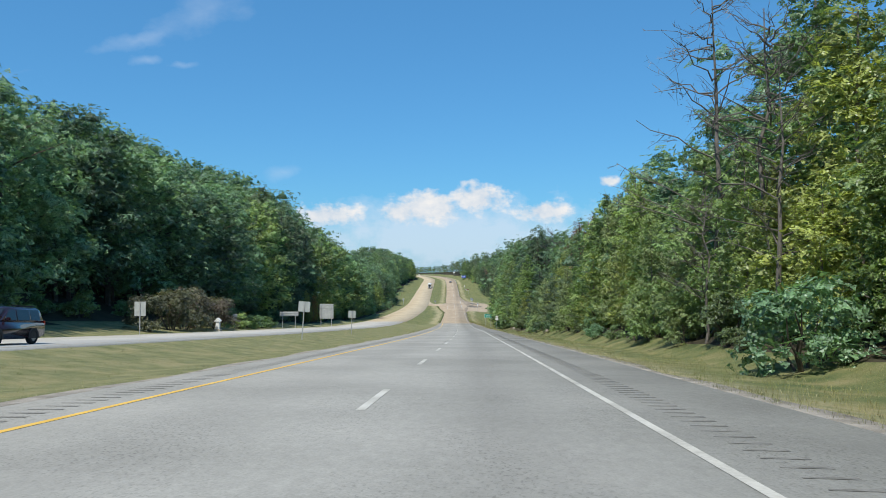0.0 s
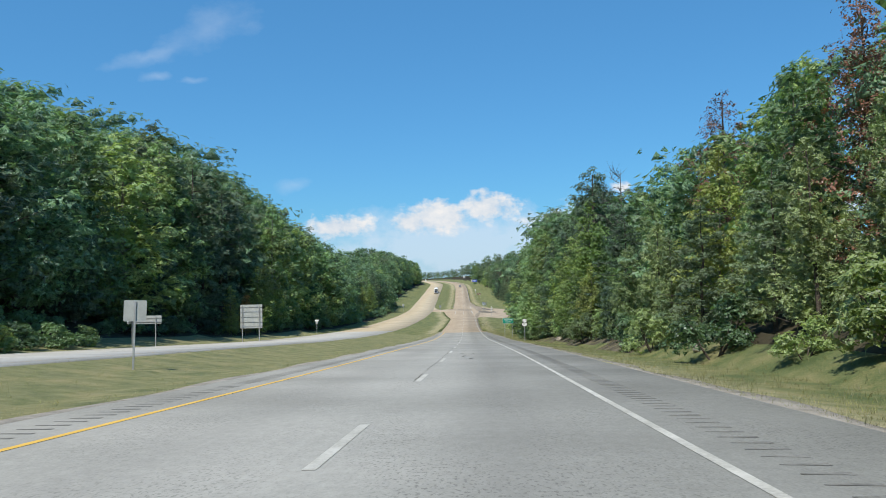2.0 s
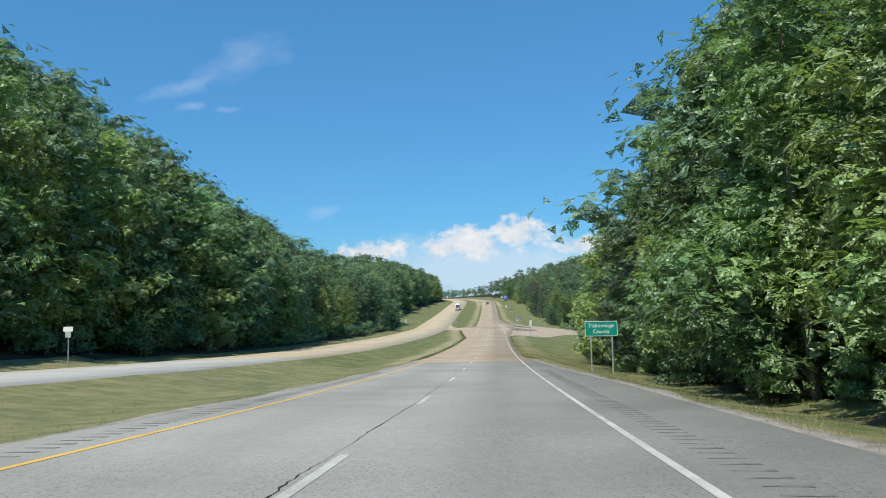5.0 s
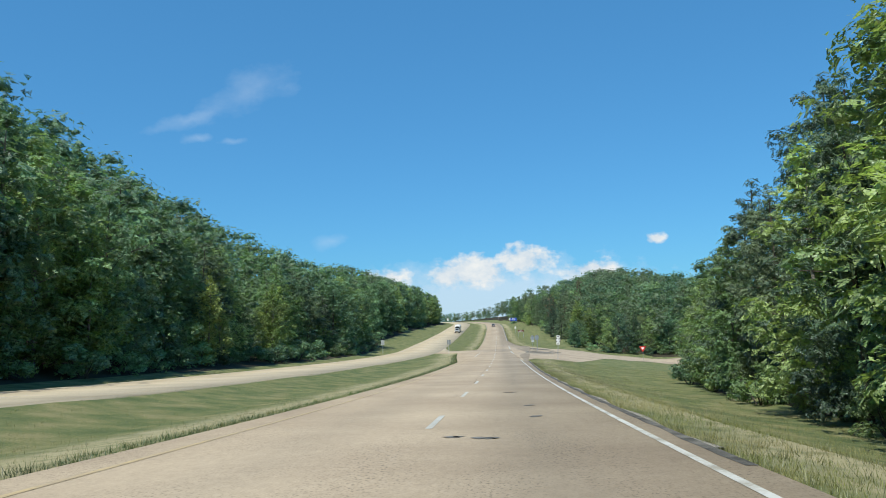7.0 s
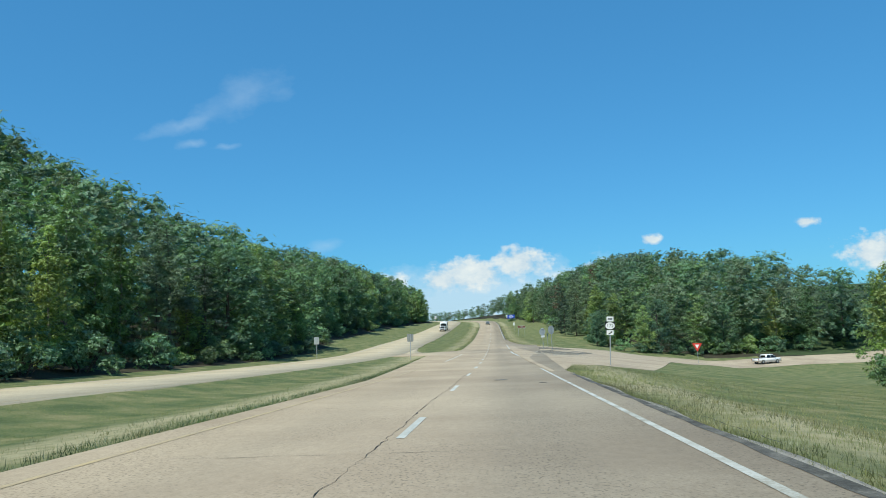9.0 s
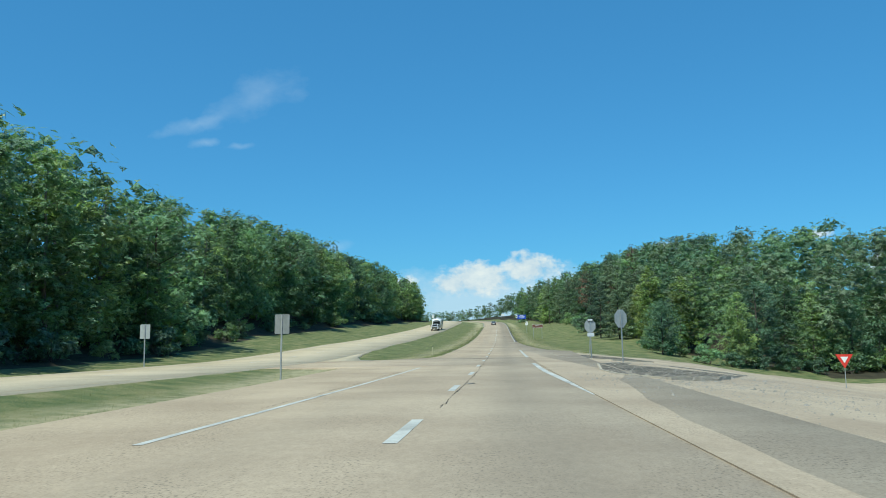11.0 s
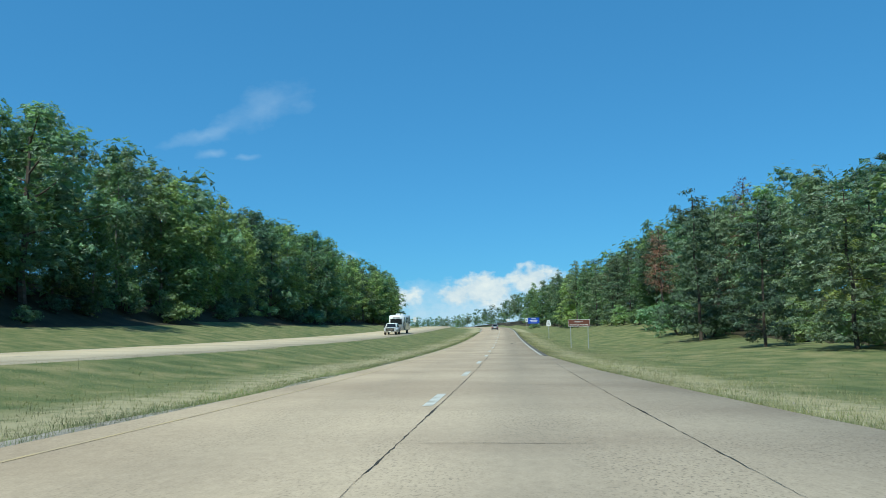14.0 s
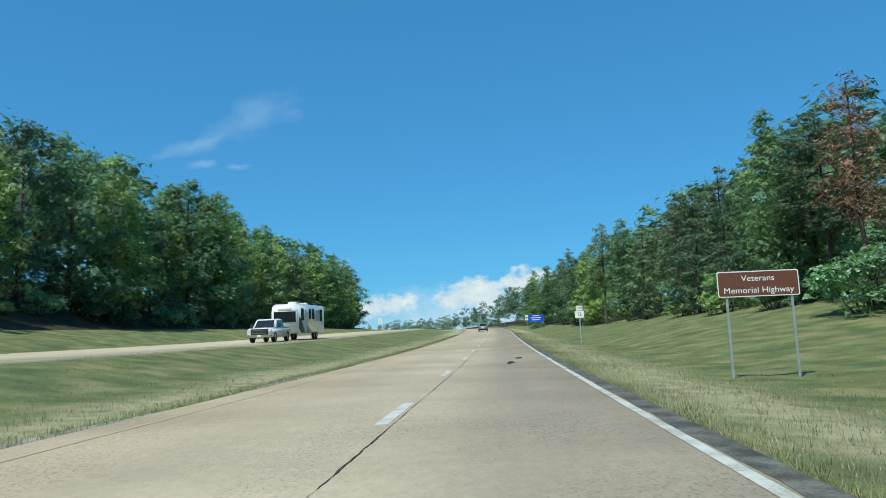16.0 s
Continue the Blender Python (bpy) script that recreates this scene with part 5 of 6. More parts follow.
def poly_bm(pts, t=.004, y=0.0):
    bm = bmesh.new()
    f = bm.faces.new([bm.verts.new((x, y, z)) for x, z in pts])
    ext = bmesh.ops.extrude_face_region(bm, geom=[f])
    for v in ext["geom"]:
        if isinstance(v, bmesh.types.BMVert):
            v.co.y += t
    bmesh.ops.recalc_face_normals(bm, faces=bm.faces[:])
    return bm


def post(parent, x, z0, z1, w=.075, y=.03):
    """A galvanised channel post with a lip on each side."""
    bm = box_bm(x - w / 2, x + w / 2, y, y + .012, z0, z1)
    for s in (-1, 1):
        bmesh.ops.create_cube(bm, size=1, matrix=Matrix.Translation((x + s * w / 2, y + .022, (z0 + z1) / 2)) @ Matrix.Diagonal((.012, .034, z1 - z0, 1)))
    return part("post", bm, M["galvanised"], parent)


def writing(name, text, size, mat, parent, x, z, y=-.006, stretch=1.0):
    cu = bpy.data.curves.new(name, "FONT")
    cu.body, cu.size, cu.align_x, cu.align_y, cu.extrude = text, size, "CENTER", "CENTER", .001
    ob = new(name, cu)
    me = bpy.data.meshes.new_from_object(ob.evaluated_get(bpy.context.evaluated_depsgraph_get()))
    bpy.data.objects.remove(ob)
    me.materials.clear()
    me.materials.append(mat)
    ob = new(name, me)
    ob.parent = parent
    ob.matrix_local = Matrix.Translation((x, y, z)) @ Matrix.Rotation(radians(90), 4, "X") @ Matrix.Diagonal((stretch, 1, 1, 1))
    return ob


def sign(off, y, label, turn=0.0, lean=0.0, dz=0.0, name="road_sign"):
    return thing(name, Matrix.Translation(at(off, y, dz)) @ pose(0, 0, 0, 0, lean, turn), label, "sign")


def battens(parent, w, zs):
    for z in zs:
        part("batten", box_bm(-w / 2 + .03, w / 2 - .03, -.05, -.004, z - .035, z + .035, .006), M["galvanised"], parent)


# backs of the signs that serve the opposite carriageway
for off, y, w, z0, z1, turn, lean, label in ((-14.8, 97.7, .92, 2.05, 2.95, 18, 2, "bare grey back of a rectangular road sign on one post"), (-14.8, 68.2, 1.0, 2.45, 3.35, 10, 4, "grey back of a rectangular road sign on a leaning post"), (-31.0, 72.5, 1.05, 1.75, 3.1, 4, 0, "pale grey back of an upright road sign"),
                                             (-31.2, 103.5, .62, 1.5, 2.25, 8, 0, "small grey back of a route sign"), (-11.4, 395, .86, 2.35, 3.35, -14, 1, "dark grey back of a rectangular sign in the median"),
                                             (-28.6, 416, .8, 2.2, 3.35, 6, 0, "grey back of a sign beside the opposite carriageway"), (-27, 720, 1.0, 1.6, 3.2, 0, 0, "white sign beside the far carriageway")):
    s = sign(off, y, label, turn, lean)
    part("panel", plate_bm(w, z1 - z0, .05, z=(z0 + z1) / 2), M["sign_white"] if y > 700 else M["sign_dark"] if y == 395 else M["sign_back"], s)
    post(s, 0, -.5, z1 - .05, y=-.05)
s = sign(-31.4, 138, "wide low road sign seen from behind on two posts", 2)
part("panel", plate_bm(3.3, .78, .04, z=2.6), M["sign_back"], s, "grey aluminium panel back")
battens(s, 3.3, (2.4, 2.75))
for x in (-1.12, 1.12):
    post(s, x, -.5, 2.98, y=-.12)
s = sign(-30.0, 170, "large upright guide sign seen from behind on two posts", 2)
part("panel", plate_bm(3.0, 3.2, .05, z=3.35), M["sign_back"], s, "grey aluminium panel back")
battens(s, 3.0, (2.0, 2.6, 3.3, 4.0, 4.6))
for x in (-1.2, 1.1):
    post(s, x, -.6, 4.9, .1, y=-.16)
s = sign(-29.9, 216.3, "small white plate sign on a thin post")
part("panel", plate_bm(.72, .34, .03, z=2.72), M["sign_white"], s)
part("panel", plate_bm(.42, .42, .03, z=2.34), M["sign_back"], s)
post(s, 0, -.5, 2.85, .05)


def route_marker(off, y, label, top, number, below="", arrow=False, dz=0.0, lean=0.0, oval=True, z=1.9, hgt=None):
    s = sign(off, y, label, 0, lean, dz)
    post(s, 0, -.7, z + .75, .07)
    p = part("shield", plate_bm(.76, .61, .03, z=z), M["sign_black"] if oval else M["sign_white"], s, "black square plate" if oval else "white shield plate")
    if oval:
        part("face", poly_bm([(.355 * math.cos(a), z + .275 * math.sin(a)) for a in np.linspace(0, 2 * math.pi, 33)[:-1]], .003, -.005), M["sign_white"], p, "white oval face")
    writing("digits", number, .40, M["sign_black"], p, 0, z, -.009, .9)
    p = part("panel", plate_bm(.54, .38, .03, z=z + .53), M["sign_white"], s, "white plate")
    if top:
        writing("letters", top, .27 if len(top) < 4 else .19, M["sign_black"], p, 0, z + .53)
    else:
        part("bar", box_bm(-.17, .17, -.007, -.001, z + .48, z + .58), M["sign_black"], p)
    if arrow:
        p = part("panel", plate_bm(.54, .38, .03, z=z - .53), M["sign_white"], s, "white arrow plate")
        part("arrow", poly_bm([(-.16, z - .64), (-.11, z - .66), (.06, z - .50), (.02, z - .46), (.17, z - .42), (.15, z - .56), (.10, z - .53), (-.04, z - .66)], .003, -.007), M["sign_black"], p)
    return s


route_marker(7.4, 176.7, "route marker with white oval on a leaning post", "JCT", "172", dz=.1, z=2.2)
route_marker(8.5, 356, "route marker with an arrow plate at the side road", "", "172", arrow=True, lean=3, z=3.05)
route_marker(7.0, 582, "white route marker on the grass bank", "WEST", "72", oval=False, z=2.55)

s = sign(7.3, 217, "green county sign with white letters on two posts", -2)
p = part("panel", plate_bm(2.15, 1.0, .08, z=2.95), M["sign_white"], s, "white border")
p2 = part("face", plate_bm(2.09, .94, .06, .003, z=2.95), M["sign_green"], p, "green reflective face")
p2.location.y = -.004
writing("letters", "Tishomingo", .36, M["sign_white"], p, 0, 3.15, -.008)
writing("letters", "County", .36, M["sign_white"], p, 0, 2.75, -.008)
for x in (-.7, .7):
    post(s, x, -.6, 3.3)

s = sign(7.95, 538.1, "brown memorial highway sign with white letters on two posts", 2, 0, -.16)
p = part("panel", plate_bm(2.42, .78, .06, z=2.99), M["sign_white"], s, "white border")
p2 = part("face", plate_bm(2.36, .72, .05, .003, z=2.99), M["sign_brown"], p, "brown face")
p2.location.y = -.004
writing("letters", "Veterans", .25, M["sign_white"], p, 0, 3.15, -.008, 1.1)
writing("letters", "Memorial Highway", .25, M["sign_white"], p, 0, 2.79, -.008, 1.1)
for x in (-.95, .98):
    post(s, x, -.7, 3.2, .06)

OCT = [(math.cos(radians(22.5 + 45 * k)), math.sin(radians(22.5 + 45 * k))) for k in range(8)]
s = sign(7.9, 410, "grey back of an octagonal stop sign standing in the traffic island", 42, 0, .05)
part("panel", poly_bm([(x * .66, 2.92 + z * .66) for x, z in OCT], .004, .03), M["sign_back"], s, "grey aluminium back")
post(s, 0, -.4, 3.4, .08, -.03)
s = sign(7.6, 426, "octagonal stop sign from behind with a one way plate", 30, 0, .05)
part("panel", poly_bm([(x * .62, 2.72 + z * .62) for x, z in OCT], .004, .03), M["sign_back"], s, "grey aluminium back")
p = part("plate", plate_bm(.62, .22, .02, z=3.24), M["sign_black"], s, "one way plate")
p.location.y = -.03
part("arrow", poly_bm([(-.28, 3.17), (.14, 3.17), (.14, 3.14), (.29, 3.24), (.14, 3.34), (.14, 3.31), (-.28, 3.31)], .002, -.004), M["sign_white"], p, "white arrow")
q = part("plate", plate_bm(.72, .32, .02, z=1.96), M["sign_white"], s, "white plate below")
q.location.y = -.04
post(s, 0, -.4, 3.3, .08, -.02)
for off, y, turn, sz, zc, back in ((9.9, 448, 66, .42, 2.25, True), (38.6, 450, -4, .95, 3.3, False)):
    s = sign(off, y, "triangular yield sign seen from behind" if back else "red and white yield sign where the side road bends away", turn)
    tri = [(-sz, zc + sz * .55), (sz, zc + sz * .55), (0, zc - sz * 1.15)]
    p = part("panel", poly_bm(tri, .004), M["sign_dark"] if back else M["sign_red"], s)
    if not back:
        part("face", poly_bm([(x * .45, zc + (z - zc) * .45) for x, z in tri], .003, -.006), M["sign_white"], p, "white centre")
    post(s, 0, -.5, zc + .2, .06)

# the blue state sign near the top of the climb, shrubs at its foot
off_b = float(-6.9 - road_x(715))
s = sign(off_b, 715, "large blue welcome sign with pale lines of writing on dark posts")
p = part("panel", plate_bm(3.9, 2.0, .1, z=2.55), M["sign_blue"], s)
for z, w in ((3.15, 1.6), (2.65, 2.6), (2.15, 2.0)):
    part("bar", box_bm(-w / 2, w / 2, -.012, -.004, z - .09, z + .09), M["sign_white"], p)
for x in (-1.6, 0, 1.6):
    part("post", box_bm(x - .08, x + .08, .01, .17, -.6, 3.4, .01), M["bark"], s, "dark timber post")
for dx, h in ((-1.5, 1.5), (-.2, 1.9), (1.2, 1.7)):
    grow("shrub1", off_b + dx, 713.2 + .4 * dx, h, wide=1.0, label="low dark shrub planted before the blue sign")
s = sign(off_b - 2.3, 715, "white upright sign panel beside the blue sign")
part("panel", plate_bm(.75, 1.3, .05, z=2.95), M["sign_white"], s)
part("bar", box_bm(-.16, .16, -.012, -.004, 2.75, 3.15), M["sign_black"], s)
post(s, 0, -.4, 3.5)
s = sign(float(-17.4 - road_x(790)), 790, "small white plate sign on the crest")
part("panel", plate_bm(1.8, .8, .05, z=2.1), M["sign_white"], s)
for x in (-.6, .6):
    post(s, x, -.4, 2.3)

# white marker post at the nose of the median
s = thing("marker_post", Matrix.Translation(at(-6.85, 430.5)) @ pose(0, 0, 0, 0, 3.5, 0), "weathered yellow-tan marker post leaning in the median grass", "marker post")
bm = bmesh.new()
limb(bm, (0, 0, -.2), (0, 0, 1.02), .032, .028, 10, .006, np.random.default_rng(3), 4)
part("tube", bm, M["old_plastic"], s, smooth=True)
bm = bmesh.new()
limb(bm, (0, 0, 1.02), (0, 0, 1.08), .034, .03, 10)
part("cap", bm, M["trim_dark"], s, "dark broken cap")
# white pedestal by the shrubs
s = thing("pedestal", Matrix.Translation(at(-31.6, 97.5)), "white painted pedestal with a small pitched cap beside the shrubs", "pedestal")
part("base", box_bm(-.42, .42, -.42, .42, -.2, .3, .03), M["kerb"], s)
part("column", box_bm(-.24, .24, -.24, .24, .3, 1.25, .03), M["sign_white"], s)
part("cap", poly_bm([(-.4, 1.25), (.4, 1.25), (.28, 1.45), (0, 1.7), (-.28, 1.45)], .7, -.35), M["sign_white"], s)


# loose stones at the mouth of the side road
r = np.random.default_rng(77)
n = 3600
so, sy = r.normal(6.6, 2.4, n), r.normal(383, 5.5, n)
so2, sy2 = r.normal(7, 2.2, n // 2), r.normal(440, 9, n // 2)
so3, sy3 = r.uniform(4.5, 12.5, n // 2), r.uniform(387, 410, n // 2)
so, sy = np.concatenate([so, so2, so3]), np.concatenate([sy, sy2, sy3])
keep = (so > 2.6) & (so < 14)
so, sy = so[keep], sy[keep]
sz = r.uniform(.01, .03, len(so)) * np.where(r.uniform(0, 1, len(so)) > .96, 2.6, 1)
tet = np.array([(1, 0, 0), (-.5, .87, 0), (-.5, -.87, 0), (0, 0, .8)])
sv = np.stack([road_x(sy) + so, sy, ground_z(sy, so) + .03], -1)[:, None] + tet[None] * sz[:, None, None] * r.uniform(.7, 1.3, (len(so), 4, 1))
sf = (np.array([(0, 1, 3), (1, 2, 3), (2, 0, 3)])[None] + np.arange(len(so))[:, None, None] * 4).reshape(-1, 3)
tagged(new("loose_stones", array_mesh("loose_stones", sv.reshape(-1, 3), sf, M["gravel"])), "loose pale stones scattered at the side road mouth", "gravel", kind="stuff")


# ---- rocks
def rock(off, y, size, seed):
    r = np.random.default_rng(seed)
    bm = bmesh.new()
    bmesh.ops.create_icosphere(bm, subdivisions=3, radius=size)
    for v in bm.verts:
        v.co *= 1 + .35 * noise.noise(v.co * (1.6 / size) + Vector((seed, 0, 0)))
        v.co.z *= .65
    ob = part("boulder", bm, M["rock"], None, "", True)
    ob.matrix_world = Matrix.Translation(at(off, y, size * .2))
    return tagged(ob, "pale rounded boulder half sunk in the verge grass", "rock")


rock(9.7, 155.3, .42, 3)
rock(9.9, 101, .30, 4)
rock(10.4, 126, .35, 6)


# ---- vehicles: built pointing along +y
M["glass"] = material("dark tinted vehicle glass", [(0.012, 0.014, 0.016), (0.02, 0.022, 0.025)], 1, 0, 0.08, spec=.6)
M["tyre"] = material("black rubber tyre", [(0.02, 0.02, 0.02), (0.035, 0.034, 0.033)], 3, 0, 0.85)
M["rim"] = material("silver alloy rim", [(0.45, 0.45, 0.46), (0.55, 0.55, 0.56)], 3, 0, 0.35, metal=.8)
M["trim"] = material("black plastic trim", [(0.02, 0.02, 0.02), (0.04, 0.04, 0.04)], 3, 0, 0.6)
M["red_lamp"] = material("red tail lamp lens", [(0.32, 0.01, 0.01), (0.42, 0.02, 0.02)], 3, 0, 0.25, spec=.5)
M["clear_lamp"] = material("clear headlamp lens", [(0.55, 0.56, 0.58), (0.7, 0.7, 0.72)], 3, 0, 0.2, spec=.6)
M["chrome"] = material("chrome", [(0.6, 0.6, 0.62), (0.7, 0.7, 0.72)], 3, 0, 0.15, metal=1.0)
M["white_paint"] = material("white vehicle paint", [(0.72, 0.72, 0.72), (0.78, 0.78, 0.78)], 1, 0, 0.3, coat=.6)
M["maroon_paint"] = material("dark maroon vehicle paint", [(0.016, 0.005, 0.009), (0.022, 0.007, 0.011)], 1, 0, 0.25, coat=.8)
M["grey_paint"] = material("silver-grey vehicle paint", [(0.26, 0.28, 0.30), (0.32, 0.34, 0.36)], 1, 0, 0.3, metal=.4, coat=.7)
M["blue_dark"] = material("dark slate graphic film", [(0.03, 0.035, 0.045), (0.05, 0.055, 0.07)], 1, 0, 0.4)


def shell(profile, half, taper=0.0, z_taper=0.0, bevel=.05):
    """A side profile (y, z) drawn out to a width; taper narrows it above z_taper."""
    bm = bmesh.new()
    L = [bm.verts.new((-half, y, z)) for y, z in profile]
    R = [bm.verts.new((half, y, z)) for y, z in profile]
    bm.faces.new(L), bm.faces.new(R[::-1])
    n = len(profile)
    for i in range(n):
        bm.faces.new((L[i], R[i], R[(i + 1) % n], L[(i + 1) % n]))
    for v in bm.verts:
        if v.co.z > z_taper:
            v.co.x *= 1 - taper * (v.co.z - z_taper)
    bmesh.ops.recalc_face_normals(bm, faces=bm.faces[:])
    bmesh.ops.bevel(bm, geom=bm.edges[:], offset=bevel, segments=3, affect="EDGES", clamp_overlap=True)
    return bm


def sheet(pts, thick=.012):
    """A thin panel through points in one plane, thickened along its normal."""
    bm = bmesh.new()
    f = bm.faces.new([bm.verts.new(p) for p in pts])
    bm.normal_update()
    n = f.normal.copy()
    ext = bmesh.ops.extrude_face_region(bm, geom=[f])
    for v in ext["geom"]:
        if isinstance(v, bmesh.types.BMVert):
            v.co += n * thick
    bmesh.ops.recalc_face_normals(bm, faces=bm.faces[:])
    return bm


def wheel(parent, x, y, r, w=.24):
    bm = bmesh.new()
    prof = [(r * .62, -w / 2), (r * .93, -w / 2), (r, -w / 2 + .05), (r, w / 2 - .05), (r * .93, w / 2), (r * .62, w / 2)]
    n = 24
    rings = [[bm.verts.new((x + b, y + a * math.cos(t), r + a * math.sin(t))) for a, b in prof] for t in (2 * math.pi * k / n for k in range(n))]
    for A, B in zip(rings, rings[1:] + rings[:1]):
        for i in range(len(prof)):
            bm.faces.new((A[i], A[(i + 1) % len(prof)], B[(i + 1) % len(prof)], B[i]))
    bmesh.ops.recalc_face_normals(bm, faces=bm.faces[:])
    t = part("wheel", bm, M["tyre"], parent, "black tyre", True)
    bm = bmesh.new()
    bmesh.ops.create_cone(bm, cap_ends=True, segments=20, radius1=r * .62, radius2=r * .62, depth=w * .7, matrix=Matrix.Translation((x, y, r)) @ Matrix.Rotation(radians(90), 4, "Y"))
    for k in range(5):
        a = 2 * math.pi * k / 5
        bmesh.ops.create_cube(bm, size=1, matrix=Matrix.Translation((x, y, r)) @ Matrix.Rotation(a, 4, "X") @ Matrix.Translation((0, r * .3, 0)) @ Matrix.Diagonal((w * .85, r * .55, r * .16, 1)))
    part("rim", bm, M["rim"], t, "silver spoked rim")


def glass(parent, pts, label="dark tinted window"):
    return part("window", sheet(pts), M["glass"], parent, label)


def suv(m, paint, label):
    c = thing("suv", m, label, "car")
    part("body", shell([(-2.45, .42), (-2.5, .75), (-2.42, 1.08), (1.1, 1.12), (2.2, 1.02), (2.42, .8), (2.4, .36), (1.9, .26), (-2.0, .26)], .97, .05, .9, .07), paint, c, smooth=True)
    part("cabin", shell([(-2.40, 1.06), (-2.18, 1.62), (-1.9, 1.74), (.1, 1.76), (.4, 1.68), (1.25, 1.08)], .93, .20, 1.06, .05), paint, c, "painted roof and pillars", True)
    for s in (-1, 1):
        xa, xb = s * .945, s * .83
        for y0, y1, u0, u1 in ((-2.05, -1.25, -1.95, -1.2), (-1.17, -.12, -1.12, -.12), (-.04, .95, -.04, .45)):
            pts = [(xa, y0, 1.12), (xa, y1, 1.12), (xb, u1, 1.62), (xb, u0, 1.62)]
            glass(c, pts if s > 0 else pts[::-1], "dark tinted side window")
        part("roof_rail", box_bm(s * .72 - .025, s * .72 + .025, -1.8, .1, 1.77, 1.83, .012), M["trim"], c)
        part("tail_lamp", box_bm(s * .80 - .14, s * .80 + .14, -2.53, -2.36, .86, 1.12, .03), M["red_lamp"], c, "red tail lamp")
        part("headlamp", box_bm(s * .74 - .2, s * .74 + .2, 2.2, 2.42, .76, .92, .03), M["clear_lamp"], c, "clear headlamp")
        part("mirror", box_bm(s * 1.05 - .1, s * 1.05 + .1, .72, .86, 1.1, 1.26, .04), paint, c)
        for y in (-1.45, 1.45):
            part("wheel_arch", shell([(y - .46, .28), (y - .40, .56), (y - .2, .76), (y + .2, .76), (y + .40, .56), (y + .46, .28)], .02, bevel=.004), M["trim"], c).location.x = s * .972
            wheel(c, s * .88, y, .37)
    glass(c, [(-.7, -2.40, 1.12), (.7, -2.40, 1.12), (.62, -2.225, 1.58), (-.62, -2.225, 1.58)], "dark rear window")
    glass(c, [(.74, 1.22, 1.12), (-.74, 1.22, 1.12), (-.66, .5, 1.66), (.66, .5, 1.66)], "dark windscreen")
    part("bumper", box_bm(-.9, .9, -2.56, -2.4, .38, .62, .04), M["trim"], c, "black plastic bumper")
    part("number_plate", box_bm(-.16, .16, -2.545, -2.50, .78, .92), M["sign_white"], c)
    return c


def sedan(m, paint, label):
    c = thing("sedan", m, label, "car")
    part("body", shell([(-2.3, .34), (-2.36, .62), (-2.3, .98), (-1.5, 1.02), (1.0, .96), (2.1, .82), (2.32, .62), (2.28, .3), (1.7, .2), (-1.8, .2)], .9, .06, .8, .07), paint, c, smooth=True)
    part("cabin", shell([(-1.9, .98), (-1.2, 1.38), (-.6, 1.46), (.2, 1.44), (1.1, .96)], .84, .28, .98, .05), paint, c, "painted roof and pillars", True)
    for s in (-1, 1):
        xa, xb = s * .845, s * .735
        for y0, y1, u0, u1 in ((-1.55, -.42, -1.1, -.42), (-.34, .85, -.34, .28)):
            pts = [(xa, y0, 1.0), (xa, y1, 1.0), (xb, u1, 1.36), (xb, u0, 1.36)]
            glass(c, pts if s > 0 else pts[::-1], "dark side window")
        part("tail_lamp", box_bm(s * .68 - .2, s * .68 + .2, -2.37, -2.2, .72, .9, .03), M["red_lamp"], c, "red tail lamp")
        part("mirror", box_bm(s * .95 - .09, s * .95 + .09, .6, .74, .95, 1.08, .04), paint, c)
        for y in (-1.38, 1.4):
            wheel(c, s * .8, y, .32, .2)
    glass(c, [(-.64, -1.86, 1.02), (.64, -1.86, 1.02), (.56, -1.22, 1.39), (-.56, -1.22, 1.39)], "dark rear window")
    glass(c, [(.66, 1.06, 1.0), (-.66, 1.06, 1.0), (-.58, .3, 1.42), (.58, .3, 1.42)], "dark windscreen")
    part("bumper", box_bm(-.86, .86, -2.42, -2.28, .3, .52, .04), M["trim"], c, "dark bumper")
    part("number_plate", box_bm(-.16, .16, -2.40, -2.345, .6, .72), M["sign_white"], c)
    return c


